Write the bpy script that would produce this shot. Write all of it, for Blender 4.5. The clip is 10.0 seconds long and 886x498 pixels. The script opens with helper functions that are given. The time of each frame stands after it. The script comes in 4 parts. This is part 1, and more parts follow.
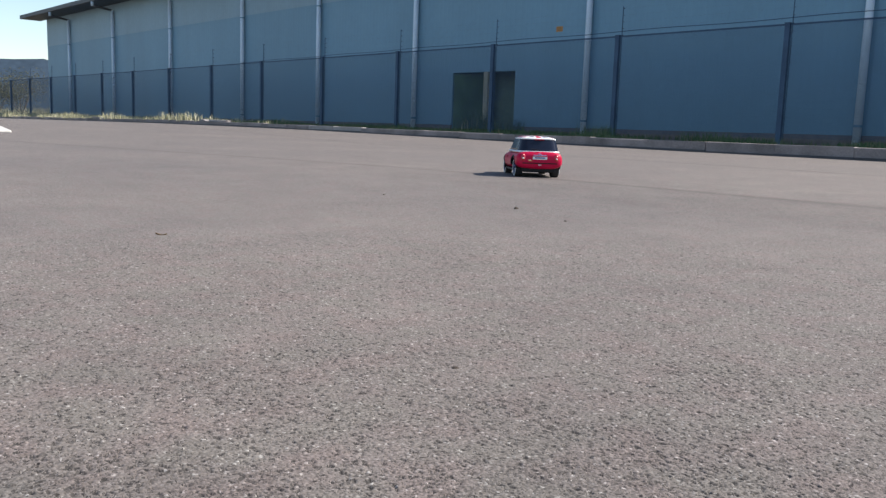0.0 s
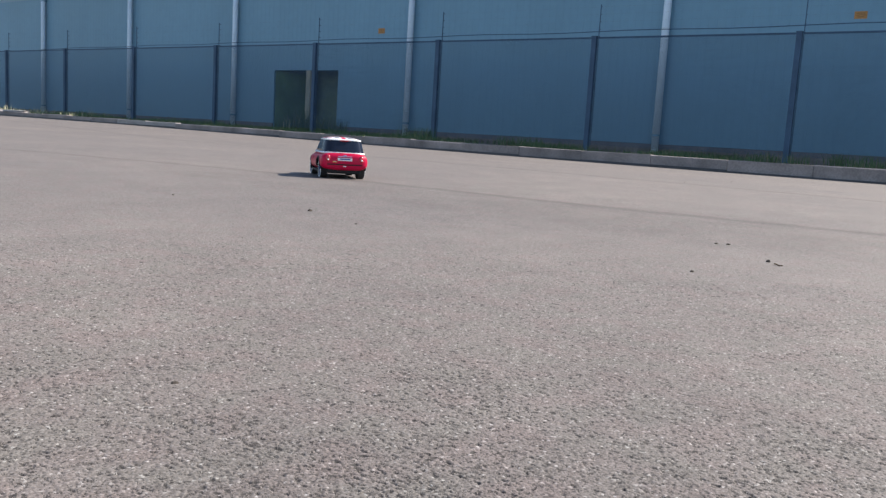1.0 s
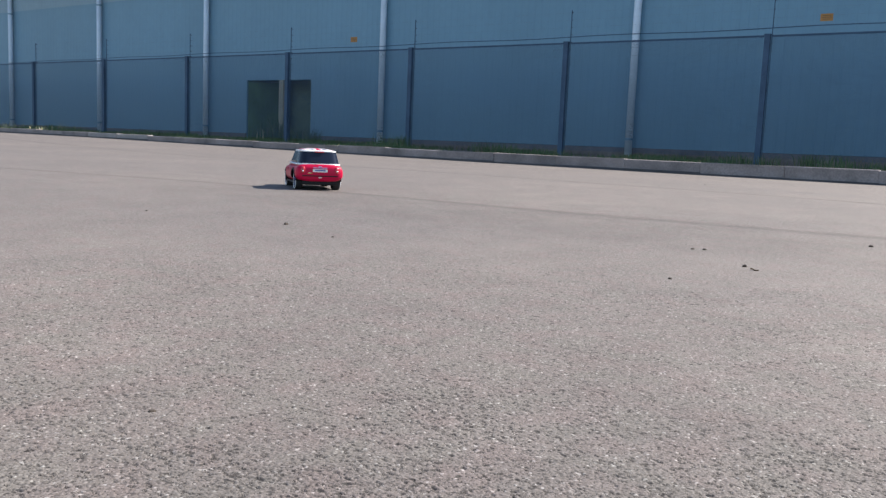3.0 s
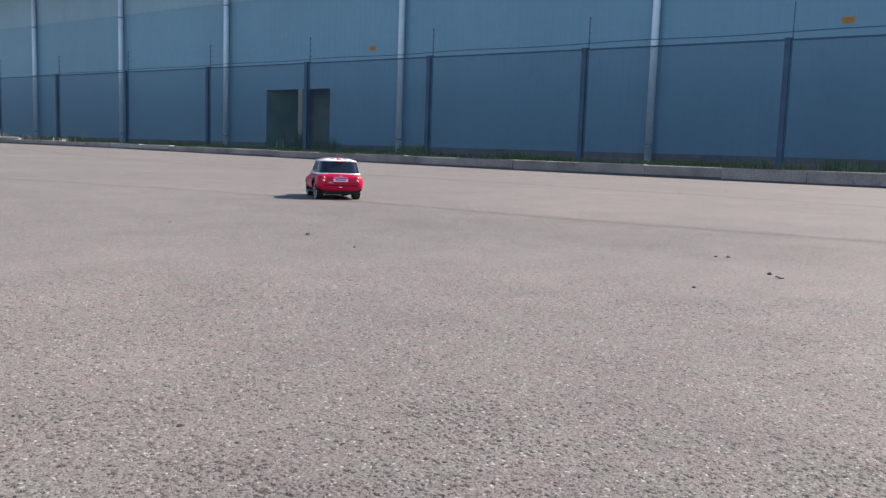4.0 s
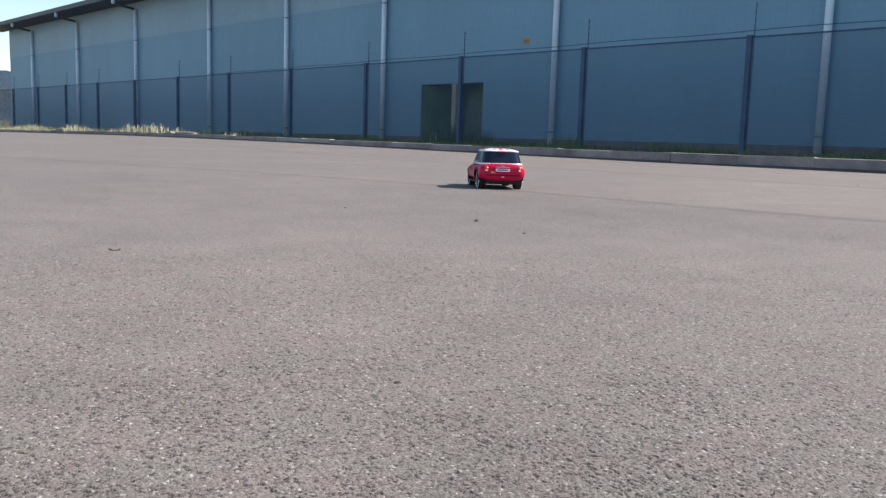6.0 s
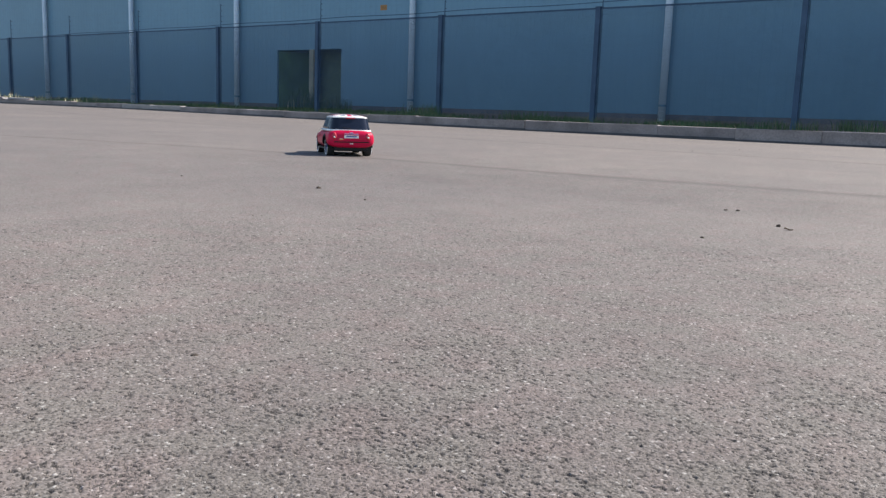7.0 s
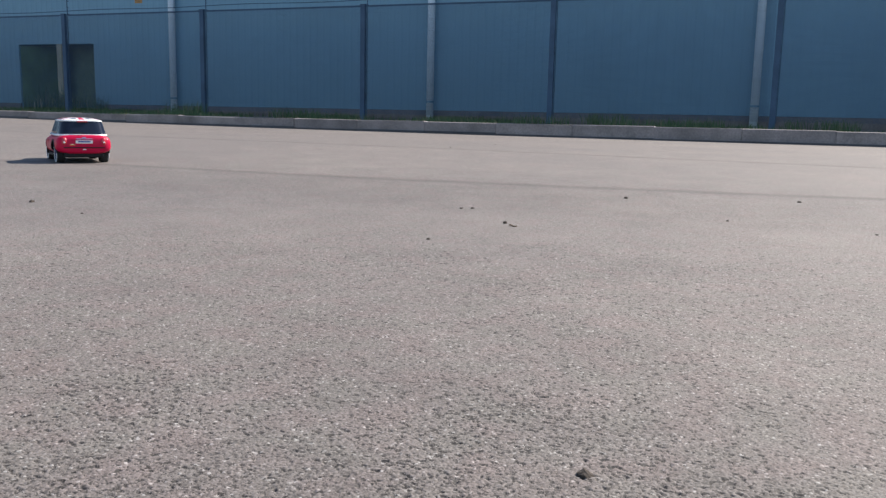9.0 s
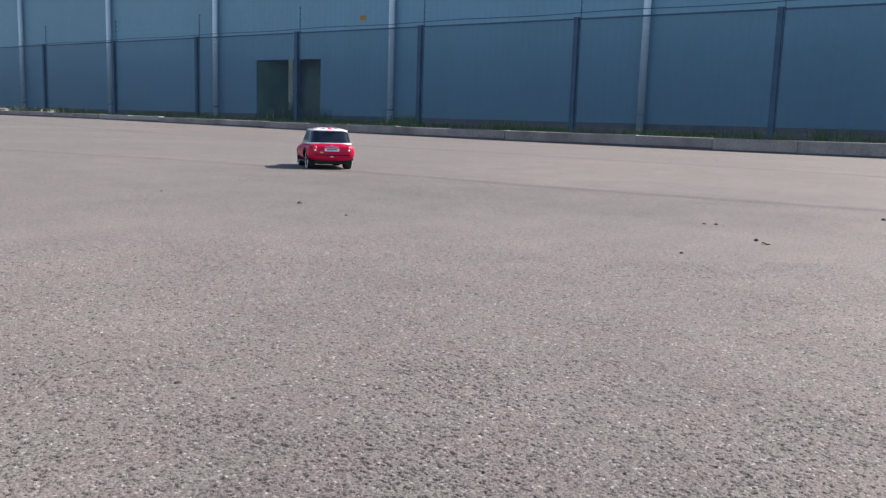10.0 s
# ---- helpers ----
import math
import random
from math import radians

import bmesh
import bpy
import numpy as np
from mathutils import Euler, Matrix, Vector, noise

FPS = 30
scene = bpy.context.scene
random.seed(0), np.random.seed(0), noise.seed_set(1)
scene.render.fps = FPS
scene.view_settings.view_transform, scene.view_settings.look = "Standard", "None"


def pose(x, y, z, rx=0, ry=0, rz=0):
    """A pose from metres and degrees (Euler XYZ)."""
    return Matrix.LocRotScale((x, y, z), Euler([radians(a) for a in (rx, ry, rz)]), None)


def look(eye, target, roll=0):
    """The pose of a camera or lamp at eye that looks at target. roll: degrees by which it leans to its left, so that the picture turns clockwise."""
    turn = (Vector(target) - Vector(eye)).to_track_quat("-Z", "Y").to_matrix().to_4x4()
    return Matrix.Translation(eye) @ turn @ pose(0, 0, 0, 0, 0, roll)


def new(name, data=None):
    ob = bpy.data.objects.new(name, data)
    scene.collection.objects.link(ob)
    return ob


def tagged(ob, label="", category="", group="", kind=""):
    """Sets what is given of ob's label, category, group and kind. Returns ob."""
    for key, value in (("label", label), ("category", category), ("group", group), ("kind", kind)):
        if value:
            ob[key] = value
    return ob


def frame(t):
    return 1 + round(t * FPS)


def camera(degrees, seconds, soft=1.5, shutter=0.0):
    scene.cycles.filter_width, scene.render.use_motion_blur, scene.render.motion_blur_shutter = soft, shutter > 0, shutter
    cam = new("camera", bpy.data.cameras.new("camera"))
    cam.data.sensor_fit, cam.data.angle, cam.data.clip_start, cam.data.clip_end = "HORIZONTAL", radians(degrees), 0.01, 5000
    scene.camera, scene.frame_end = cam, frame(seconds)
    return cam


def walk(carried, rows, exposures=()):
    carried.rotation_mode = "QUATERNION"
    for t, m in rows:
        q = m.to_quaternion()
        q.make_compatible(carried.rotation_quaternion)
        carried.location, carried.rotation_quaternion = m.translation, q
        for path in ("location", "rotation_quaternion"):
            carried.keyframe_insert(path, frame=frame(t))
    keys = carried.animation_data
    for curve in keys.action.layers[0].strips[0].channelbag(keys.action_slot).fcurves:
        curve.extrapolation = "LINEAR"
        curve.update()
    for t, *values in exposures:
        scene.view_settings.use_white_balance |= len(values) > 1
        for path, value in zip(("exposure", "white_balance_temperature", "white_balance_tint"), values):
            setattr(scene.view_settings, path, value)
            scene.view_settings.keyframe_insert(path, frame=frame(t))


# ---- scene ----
cam = camera(56.02, 10.0, soft=1.4)
# camera height about 0.18 m: held low over the asphalt, panning after the toy car
PATH = [
    (0.0, pose(0.000, 0.000, 0.1725, 81.877, -1.939, 47.955)),
    (0.2, pose(0.017, 0.021, 0.1790, 82.064, -2.555, 43.982)),
    (0.5, pose(0.033, 0.053, 0.1768, 82.409, -3.220, 38.703)),
    (1.0, pose(0.041, 0.058, 0.1788, 82.465, -3.471, 36.084)),
    (1.5, pose(0.037, 0.055, 0.1835, 82.521, -3.270, 35.036)),
    (2.0, pose(0.037, 0.059, 0.1837, 82.625, -3.149, 34.403)),
    (3.5, pose(0.034, 0.062, 0.1884, 83.230, -2.121, 34.604)),
    (4.0, pose(0.031, 0.060, 0.1904, 83.473, -1.924, 35.623)),
    (4.5, pose(0.022, 0.033, 0.1922, 83.610, -1.616, 39.138)),
    (5.0, pose(0.017, 0.020, 0.1879, 83.478, -1.669, 42.095)),
    (5.5, pose(0.018, 0.015, 0.1856, 82.936, -1.708, 44.712)),
    (5.7, pose(0.015, 0.006, 0.1808, 82.753, -1.796, 45.956)),
    (6.8, pose(0.036, 0.044, 0.1740, 81.155, -1.889, 41.364)),
    (7.0, pose(0.042, 0.052, 0.1728, 80.858, -1.936, 36.431)),
    (7.2, pose(0.061, 0.084, 0.1758, 80.665, -2.084, 31.091)),
    (7.5, pose(0.089, 0.126, 0.1815, 80.708, -1.805, 23.313)),
    (7.7, pose(0.110, 0.143, 0.1806, 80.739, -1.750, 18.637)),
    (8.0, pose(0.128, 0.148, 0.1842, 80.751, -1.851, 15.693)),
    (8.5, pose(0.127, 0.146, 0.1844, 80.940, -1.600, 15.153)),
    (9.0, pose(0.097, 0.122, 0.1871, 81.049, -1.202, 21.234)),
    (9.2, pose(0.078, 0.106, 0.1855, 81.118, -1.316, 25.205)),
    (9.5, pose(0.049, 0.062, 0.1855, 81.286, -1.747, 30.854)),
    (9.7, pose(0.040, 0.050, 0.1868, 81.329, -1.691, 33.487)),
    (10.0, pose(0.041, 0.049, 0.1849, 81.532, -1.842, 35.054)),
]
walk(cam, PATH, exposures=[(0.0, 1.24, 6500, 10), (0.2, 1.31, 6500, 10), (1.0, 1.43, 6500, 10), (3.5, 1.48, 6500, 10), (4.5, 1.45, 6500, 10), (5.5, 1.42, 6500, 10), (7.0, 1.38, 6500, 10), (7.5, 1.43, 6500, 10), (8.5, 1.29, 6500, 10), (9.0, 1.36, 6500, 10), (10.0, 1.39, 6500, 10)])

# ---- light: sun behind the warehouse, a little to its side ----
SUN_EL, SUN_AZ = 41.5, 31.5          # degrees; azimuth from +y towards +x
world = bpy.data.worlds.new("sky")
scene.world = world
world.use_nodes = True
wn = world.node_tree
sky = wn.nodes.new("ShaderNodeTexSky")
sky.sky_type = "NISHITA"
sky.sun_disc = False
sky.sun_elevation, sky.sun_rotation = radians(SUN_EL), radians(SUN_AZ)
sky.dust_density, sky.air_density = 0.3, 1.0
wn.links.new(sky.outputs[0], wn.nodes["Background"].inputs[0])
wn.nodes["Background"].inputs[1].default_value = 0.078
sun_data = bpy.data.lights.new("sun", "SUN")
sun_data.energy, sun_data.angle, sun_data.color = 3.6, radians(0.53), (1.0, 0.93, 0.85)
sun = new("sun", sun_data)
sx = math.sin(radians(SUN_AZ)) * math.cos(radians(SUN_EL))
sy = math.cos(radians(SUN_AZ)) * math.cos(radians(SUN_EL))
sun.matrix_world = look((sx * 50, sy * 50, math.sin(radians(SUN_EL)) * 50), (0, 0, 0))

# ---- materials ----
def mat(name, color, rough=0.6, metal=0.0, coat=0.0, spec=0.5):
    m = bpy.data.materials.new(name)
    m.use_nodes = True
    b = m.node_tree.nodes["Principled BSDF"]
    b.inputs["Base Color"].default_value = (*color, 1)
    b.inputs["Roughness"].default_value = rough
    b.inputs["Metallic"].default_value = metal
    b.inputs["Coat Weight"].default_value = coat
    b.inputs["Coat Roughness"].default_value = 0.05
    b.inputs["Specular IOR Level"].default_value = spec
    return m


def nodes(m):
    return m.node_tree.nodes, m.node_tree.links, m.node_tree.nodes["Principled BSDF"]


def add(nt, kind, **vals):
    n = nt.nodes.new(kind)
    for k, v in vals.items():
        n.inputs[k].default_value = v
    return n


def ramp(nt, src, stops):
    r = nt.nodes.new("ShaderNodeValToRGB")
    e = r.color_ramp.elements
    while len(e) < len(stops):
        e.new(0.5)
    for el, (p, c) in zip(e, stops):
        el.position = p
        el.color = (*c, 1) if len(c) == 3 else c
    nt.links.new(src, r.inputs[0])
    return r.outputs[0]


def mixed(nt, fac, a, b, mode="MIX"):
    n = nt.nodes.new("ShaderNodeMix")
    n.data_type, n.blend_type = "RGBA", mode
    for sock, v in ((n.inputs[0], fac), (n.inputs[6], a), (n.inputs[7], b)):
        if isinstance(v, (int, float)):
            sock.default_value = v
        elif isinstance(v, tuple):
            sock.default_value = (*v, 1)
        else:
            nt.links.new(v, sock)
    return n.outputs[2]


def weathered(name, color, rough=0.7, amount=0.25, scale=6.0, fine=90.0, bump=0.15, metal=0.0, stretch=(1, 1, 1), dist=0.004, grain=0.18):
    """A surface with stains at one scale and grain at another."""
    m = mat(name, color, rough, metal)
    ns, ln, b = nodes(m)
    nt = m.node_tree
    geo = ns.new("ShaderNodeNewGeometry")
    mp = ns.new("ShaderNodeMapping")
    mp.inputs["Scale"].default_value = stretch
    ln.new(geo.outputs["Position"], mp.inputs[0])
    n1 = add(nt, "ShaderNodeTexNoise", Scale=scale, Detail=6.0, Roughness=0.6)
    n2 = add(nt, "ShaderNodeTexNoise", Scale=fine, Detail=3.0)
    ln.new(mp.outputs[0], n1.inputs["Vector"])
    ln.new(geo.outputs["Position"], n2.inputs["Vector"])
    lo = tuple(c * (1 - amount) for c in color)
    hi = tuple(min(1, c * (1 + amount * 0.7)) for c in color)
    c1 = ramp(nt, n1.outputs[0], [(0.3, lo), (0.7, hi)])
    c2 = ramp(nt, n2.outputs[0], [(0.3, (1 - grain,) * 3), (0.7, (1 + grain * 0.7,) * 3)])
    ln.new(mixed(nt, 1.0, c1, c2, "MULTIPLY"), b.inputs["Base Color"])
    bp = add(nt, "ShaderNodeBump", Strength=bump, Distance=dist)
    ln.new(n2.outputs[0], bp.inputs["Height"])
    ln.new(bp.outputs[0], b.inputs["Normal"])
    return m


def asphalt_material():
    m = mat("asphalt", (0.16, 0.15, 0.145), 0.82, spec=0.32)
    ns, ln, b = nodes(m)
    nt = m.node_tree
    geo = ns.new("ShaderNodeNewGeometry")
    pos = geo.outputs["Position"]
    v = add(nt, "ShaderNodeTexVoronoi", Scale=520.0, Randomness=1.0)
    ln.new(pos, v.inputs["Vector"])
    sep = ns.new("ShaderNodeSeparateColor")
    ln.new(v.outputs["Color"], sep.inputs[0])
    stone = ramp(nt, sep.outputs[0], [(0.0, (0.075, 0.068, 0.065)), (0.13, (0.164, 0.146, 0.136)), (0.55, (0.184, 0.164, 0.153)), (0.95, (0.203, 0.181, 0.169)), (0.992, (0.36, 0.34, 0.325))])
    gap = ramp(nt, v.outputs["Distance"], [(0.35, (1, 1, 1)), (0.62, (0.74, 0.73, 0.72))])
    col = mixed(nt, 1.0, stone, gap, "MULTIPLY")
    # tar-dark pits in loose groups
    n1 = add(nt, "ShaderNodeTexNoise", Scale=190.0, Detail=5.0, Roughness=0.7)
    ln.new(pos, n1.inputs["Vector"])
    pit = ramp(nt, n1.outputs[0], [(0.355, (0.13, 0.12, 0.12)), (0.395, (1, 1, 1))])
    col = mixed(nt, 1.0, col, pit, "MULTIPLY")
    # fine grit
    ng = add(nt, "ShaderNodeTexNoise", Scale=650.0, Detail=4.0, Roughness=0.75)
    ln.new(pos, ng.inputs["Vector"])
    col = mixed(nt, 1.0, col, ramp(nt, ng.outputs[0], [(0.36, (0.62, 0.61, 0.60)), (0.5, (1, 1, 1)), (0.66, (1.20, 1.19, 1.18))]), "MULTIPLY")
    # broad worn and dusty patches
    n2 = add(nt, "ShaderNodeTexNoise", Scale=0.9, Detail=5.0, Roughness=0.55)
    ln.new(pos, n2.inputs["Vector"])
    patch = ramp(nt, n2.outputs[0], [(0.3, (0.86, 0.86, 0.87)), (0.7, (1.1, 1.08, 1.05))])
    col = mixed(nt, 1.0, col, patch, "MULTIPLY")
    n3 = add(nt, "ShaderNodeTexNoise", Scale=7.0, Detail=4.0)
    ln.new(pos, n3.inputs["Vector"])
    col = mixed(nt, 1.0, col, ramp(nt, n3.outputs[0], [(0.35, (0.93,) * 3), (0.65, (1.05,) * 3)]), "MULTIPLY")
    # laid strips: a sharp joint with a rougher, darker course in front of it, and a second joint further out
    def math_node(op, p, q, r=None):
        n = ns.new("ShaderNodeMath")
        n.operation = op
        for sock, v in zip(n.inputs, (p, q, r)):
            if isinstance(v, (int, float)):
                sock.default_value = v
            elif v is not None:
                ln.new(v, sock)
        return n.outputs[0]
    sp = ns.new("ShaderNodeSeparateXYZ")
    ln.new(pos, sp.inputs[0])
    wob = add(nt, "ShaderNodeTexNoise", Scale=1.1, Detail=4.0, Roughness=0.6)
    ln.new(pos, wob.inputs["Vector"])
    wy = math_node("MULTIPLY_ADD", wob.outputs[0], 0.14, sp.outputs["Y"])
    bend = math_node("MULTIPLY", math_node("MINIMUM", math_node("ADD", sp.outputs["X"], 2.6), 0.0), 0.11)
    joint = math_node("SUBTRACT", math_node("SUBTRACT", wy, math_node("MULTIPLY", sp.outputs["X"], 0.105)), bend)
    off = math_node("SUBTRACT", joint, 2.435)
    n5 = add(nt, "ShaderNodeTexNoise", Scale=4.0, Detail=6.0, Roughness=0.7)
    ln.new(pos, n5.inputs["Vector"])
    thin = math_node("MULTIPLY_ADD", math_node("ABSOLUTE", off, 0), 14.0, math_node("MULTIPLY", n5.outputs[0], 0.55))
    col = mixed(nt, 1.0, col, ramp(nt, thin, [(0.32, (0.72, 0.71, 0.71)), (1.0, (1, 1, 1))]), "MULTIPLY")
    # slightly paler colour beyond the joint, partly to stand in for grazing brightness
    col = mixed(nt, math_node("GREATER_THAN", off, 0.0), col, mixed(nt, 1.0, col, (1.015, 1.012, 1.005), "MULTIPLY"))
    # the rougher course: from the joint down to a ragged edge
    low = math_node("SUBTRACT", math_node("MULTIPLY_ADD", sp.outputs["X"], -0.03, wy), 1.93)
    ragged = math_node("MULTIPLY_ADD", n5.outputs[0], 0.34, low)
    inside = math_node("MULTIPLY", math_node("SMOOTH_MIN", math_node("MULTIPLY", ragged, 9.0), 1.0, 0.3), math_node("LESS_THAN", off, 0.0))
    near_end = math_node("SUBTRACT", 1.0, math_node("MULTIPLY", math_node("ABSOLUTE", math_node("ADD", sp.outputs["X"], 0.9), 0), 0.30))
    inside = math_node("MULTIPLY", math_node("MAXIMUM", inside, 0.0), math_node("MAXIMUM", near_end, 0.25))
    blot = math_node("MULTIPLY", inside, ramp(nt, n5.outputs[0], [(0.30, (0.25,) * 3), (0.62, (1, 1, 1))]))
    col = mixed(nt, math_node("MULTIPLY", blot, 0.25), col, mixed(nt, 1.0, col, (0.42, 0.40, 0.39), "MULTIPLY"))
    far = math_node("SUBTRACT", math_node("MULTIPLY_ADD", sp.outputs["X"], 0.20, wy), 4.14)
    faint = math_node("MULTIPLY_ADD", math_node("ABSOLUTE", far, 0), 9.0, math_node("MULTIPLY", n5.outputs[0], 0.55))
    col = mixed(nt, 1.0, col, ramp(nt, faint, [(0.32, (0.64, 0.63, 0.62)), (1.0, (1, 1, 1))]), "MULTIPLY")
    # faint pink and green tinges of mixed aggregate
    n4 = add(nt, "ShaderNodeTexNoise", Scale=22.0, Detail=3.0)
    ln.new(pos, n4.inputs["Vector"])
    col = mixed(nt, 1.0, col, ramp(nt, n4.outputs[0], [(0.36, (1.03, 0.98, 0.985)), (0.5, (1, 1, 1)), (0.64, (0.98, 1.01, 0.99))]), "MULTIPLY")
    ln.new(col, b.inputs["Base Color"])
    # relief: stones proud of the binder
    h = ramp(nt, v.outputs["Distance"], [(0.0, (1, 1, 1)), (0.7, (0, 0, 0))])
    hh = mixed(nt, 0.5, h, n1.outputs[0])
    bp = add(nt, "ShaderNodeBump", Strength=0.33, Distance=0.0010)
    ln.new(hh, bp.inputs["Height"])
    ln.new(bp.outputs[0], b.inputs["Normal"])
    return m


def island_material(name, stops, rough=0.85):
    m = mat(name, stops[0][1], rough, spec=0.3)
    ns, ln, b = nodes(m)
    geo = ns.new("ShaderNodeNewGeometry")
    n2 = add(m.node_tree, "ShaderNodeTexNoise", Scale=420.0, Detail=3.0)
    ln.new(geo.outputs["Position"], n2.inputs["Vector"])
    c = ramp(m.node_tree, geo.outputs["Random Per Island"], stops)
    ln.new(mixed(m.node_tree, 1.0, c, ramp(m.node_tree, n2.outputs[0], [(0.3, (0.8,) * 3), (0.7, (1.15,) * 3)]), "MULTIPLY"), b.inputs["Base Color"])
    return m


M_ASPHALT = asphalt_material()
M_SOIL = weathered("verge_soil", (0.17, 0.15, 0.11), 0.95, 0.4, 1.5, 40, 0.6, dist=0.02)
M_CONCRETE = weathered("kerb_concrete", (0.262, 0.234, 0.230), 0.9, 0.45, 2.2, 50, 0.4)
_nt = M_CONCRETE.node_tree
_b = _nt.nodes["Principled BSDF"]
_src = _b.inputs["Base Color"].links[0].from_socket
_oi = _nt.nodes.new("ShaderNodeObjectInfo")
_nt.links.new(mixed(_nt, 1.0, _src, ramp(_nt, _oi.outputs["Random"], [(0.0, (0.82, 0.81, 0.81)), (1.0, (1.08, 1.06, 1.05))]), "MULTIPLY"), _b.inputs["Base Color"])
M_CLAD = weathered("blue_grey_cladding", (0.156, 0.296, 0.398), 0.55, 0.10, 0.35, 6, 0.02, stretch=(1, 1, 0.25), grain=0.03)
M_CLAD_TOP = weathered("pale_cladding", (0.230, 0.348, 0.425), 0.55, 0.12, 0.35, 6, 0.02, stretch=(1, 1, 0.25), grain=0.04)
M_BINDER = weathered("bitumen_binder", (0.042, 0.037, 0.034), 0.8, 0.35, 120, 700, 0.3, dist=0.0004)
M_RUBBLE = weathered("pale_rubble", (0.31, 0.29, 0.28), 0.9, 0.25, 8.0, 60, 0.3)
M_KERB_FOOT = weathered("kerb_foot_strip", (0.06, 0.056, 0.058), 0.7, 0.3, 4.0, 60, 0.3)
M_PLINTH = weathered("plinth_brick", (0.175, 0.155, 0.152), 0.9, 0.35, 2.0, 30, 0.4)
M_PIPE = weathered("pale_downpipe", (0.64, 0.74, 0.84), 0.5, 0.12, 1.5, 6, 0.02, stretch=(1, 1, 0.2), grain=0.04)
M_FASCIA = weathered("dark_fascia", (0.07, 0.075, 0.085), 0.6, 0.2, 1.0, 20, 0.1)
M_ROOF = weathered("roof_sheet", (0.33, 0.34, 0.36), 0.5, 0.15, 0.6, 12, 0.05)
M_FENCE = weathered("fence_coating", (0.062, 0.104, 0.168), 0.7, 0.2, 3.0, 60, 0.05)
M_FENCE.node_tree.nodes["Principled BSDF"].inputs["Specular IOR Level"].default_value = 0.25
M_WIRE = mat("galvanised_wire", (0.16, 0.17, 0.18), 0.5, 0.7)
M_INSUL = mat("black_insulator", (0.02, 0.02, 0.022), 0.5)
M_DARK_IN = weathered("dark_interior", (0.18, 0.24, 0.17), 0.9, 0.3, 1.5, 30, 0.1)
M_DOOR_GREEN = weathered("olive_door", (0.072, 0.132, 0.066), 0.8, 0.55, 1.6, 30, 0.2, stretch=(1, 1, 0.4))
M_JAMB = weathered("timber_post", (0.42, 0.38, 0.28), 0.85, 0.25, 4, 60, 0.2, stretch=(1, 1, 0.2))
M_SIGN = weathered("orange_sign", (0.42, 0.19, 0.04), 0.5, 0.15, 8, 60, 0.02)
M_SIGN_DARK = mat("sign_print", (0.05, 0.04, 0.03), 0.6)
M_WHITE_PAINT = weathered("white_paint", (0.56, 0.54, 0.50), 0.7, 0.12, 6, 80, 0.1)
M_CLOD = weathered("dark_clod", (0.055, 0.042, 0.032), 0.95, 0.4, 90, 600, 0.5, dist=0.002)
M_LEAF_DRY = weathered("dry_leaf", (0.15, 0.10, 0.06), 0.85, 0.35, 60, 500, 0.3, dist=0.001)
M_GRASS = island_material("green_weeds", [(0.0, (0.045, 0.085, 0.035)), (0.5, (0.075, 0.135, 0.055)), (0.85, (0.12, 0.15, 0.075)), (1.0, (0.20, 0.17, 0.11))], 0.7)
M_HAY = island_material("dry_grass", [(0.0, (0.24, 0.25, 0.14)), (0.5, (0.34, 0.33, 0.21)), (1.0, (0.52, 0.49, 0.36))], 0.8)
M_BUSH = island_material("bush_leaves", [(0.0, (0.15, 0.14, 0.06)), (1.0, (0.30, 0.27, 0.13))], 0.7)
M_BARK = weathered("bark", (0.10, 0.08, 0.06), 0.9, 0.3, 6, 60, 0.4)
M_HILL = weathered("far_hill", (0.040, 0.060, 0.085), 1.0, 0.2, 0.02, 0.2, 0.0)
M_HILL.node_tree.nodes["Principled BSDF"].inputs["Specular IOR Level"].default_value = 0.0
# toy car
M_RED = mat("red_shell", (0.50, 0.006, 0.048), 0.36, coat=0.08, spec=0.14)
M_CARWHITE = mat("white_shell_paint", (0.80, 0.79, 0.78), 0.35, coat=0.5)
M_CARBLUE = mat("navy_shell_paint", (0.012, 0.015, 0.055), 0.35, coat=0.5)
M_BLACK = mat("black_plastic", (0.010, 0.010, 0.012), 0.6, spec=0.25)
M_SIDEGLASS = mat("side_window", (0.02, 0.028, 0.045), 0.25, spec=0.9)
M_GLASS = mat("smoked_window", (0.012, 0.016, 0.03), 0.1, spec=0.35)
M_TYRE = weathered("tyre_rubber", (0.022, 0.022, 0.024), 0.85, 0.2, 60, 600, 0.2, dist=0.0006)
M_RIM = mat("blue_wheel", (0.018, 0.05, 0.19), 0.4, 0.25)
M_RING = mat("white_wheel_ring", (0.82, 0.83, 0.85), 0.4)
M_CHROME = mat("chrome_trim", (0.75, 0.75, 0.76), 0.15, 1.0)
M_LENS = mat("headlight_lens", (0.34, 0.42, 0.40), 0.15, coat=0.8)
M_TAIL = mat("tail_light", (0.50, 0.03, 0.04), 0.2, coat=0.8)
M_AMBER = mat("amber_lamp", (0.8, 0.35, 0.08), 0.25, coat=0.6)
M_BAR = mat("plate_print", (0.04, 0.06, 0.25), 0.6)
M_PALE = mat("pale_bumper", (0.62, 0.42, 0.45), 0.4, coat=0.3)
M_STICKER = mat("dull_sticker", (0.38, 0.03, 0.02), 0.6, spec=0.15)


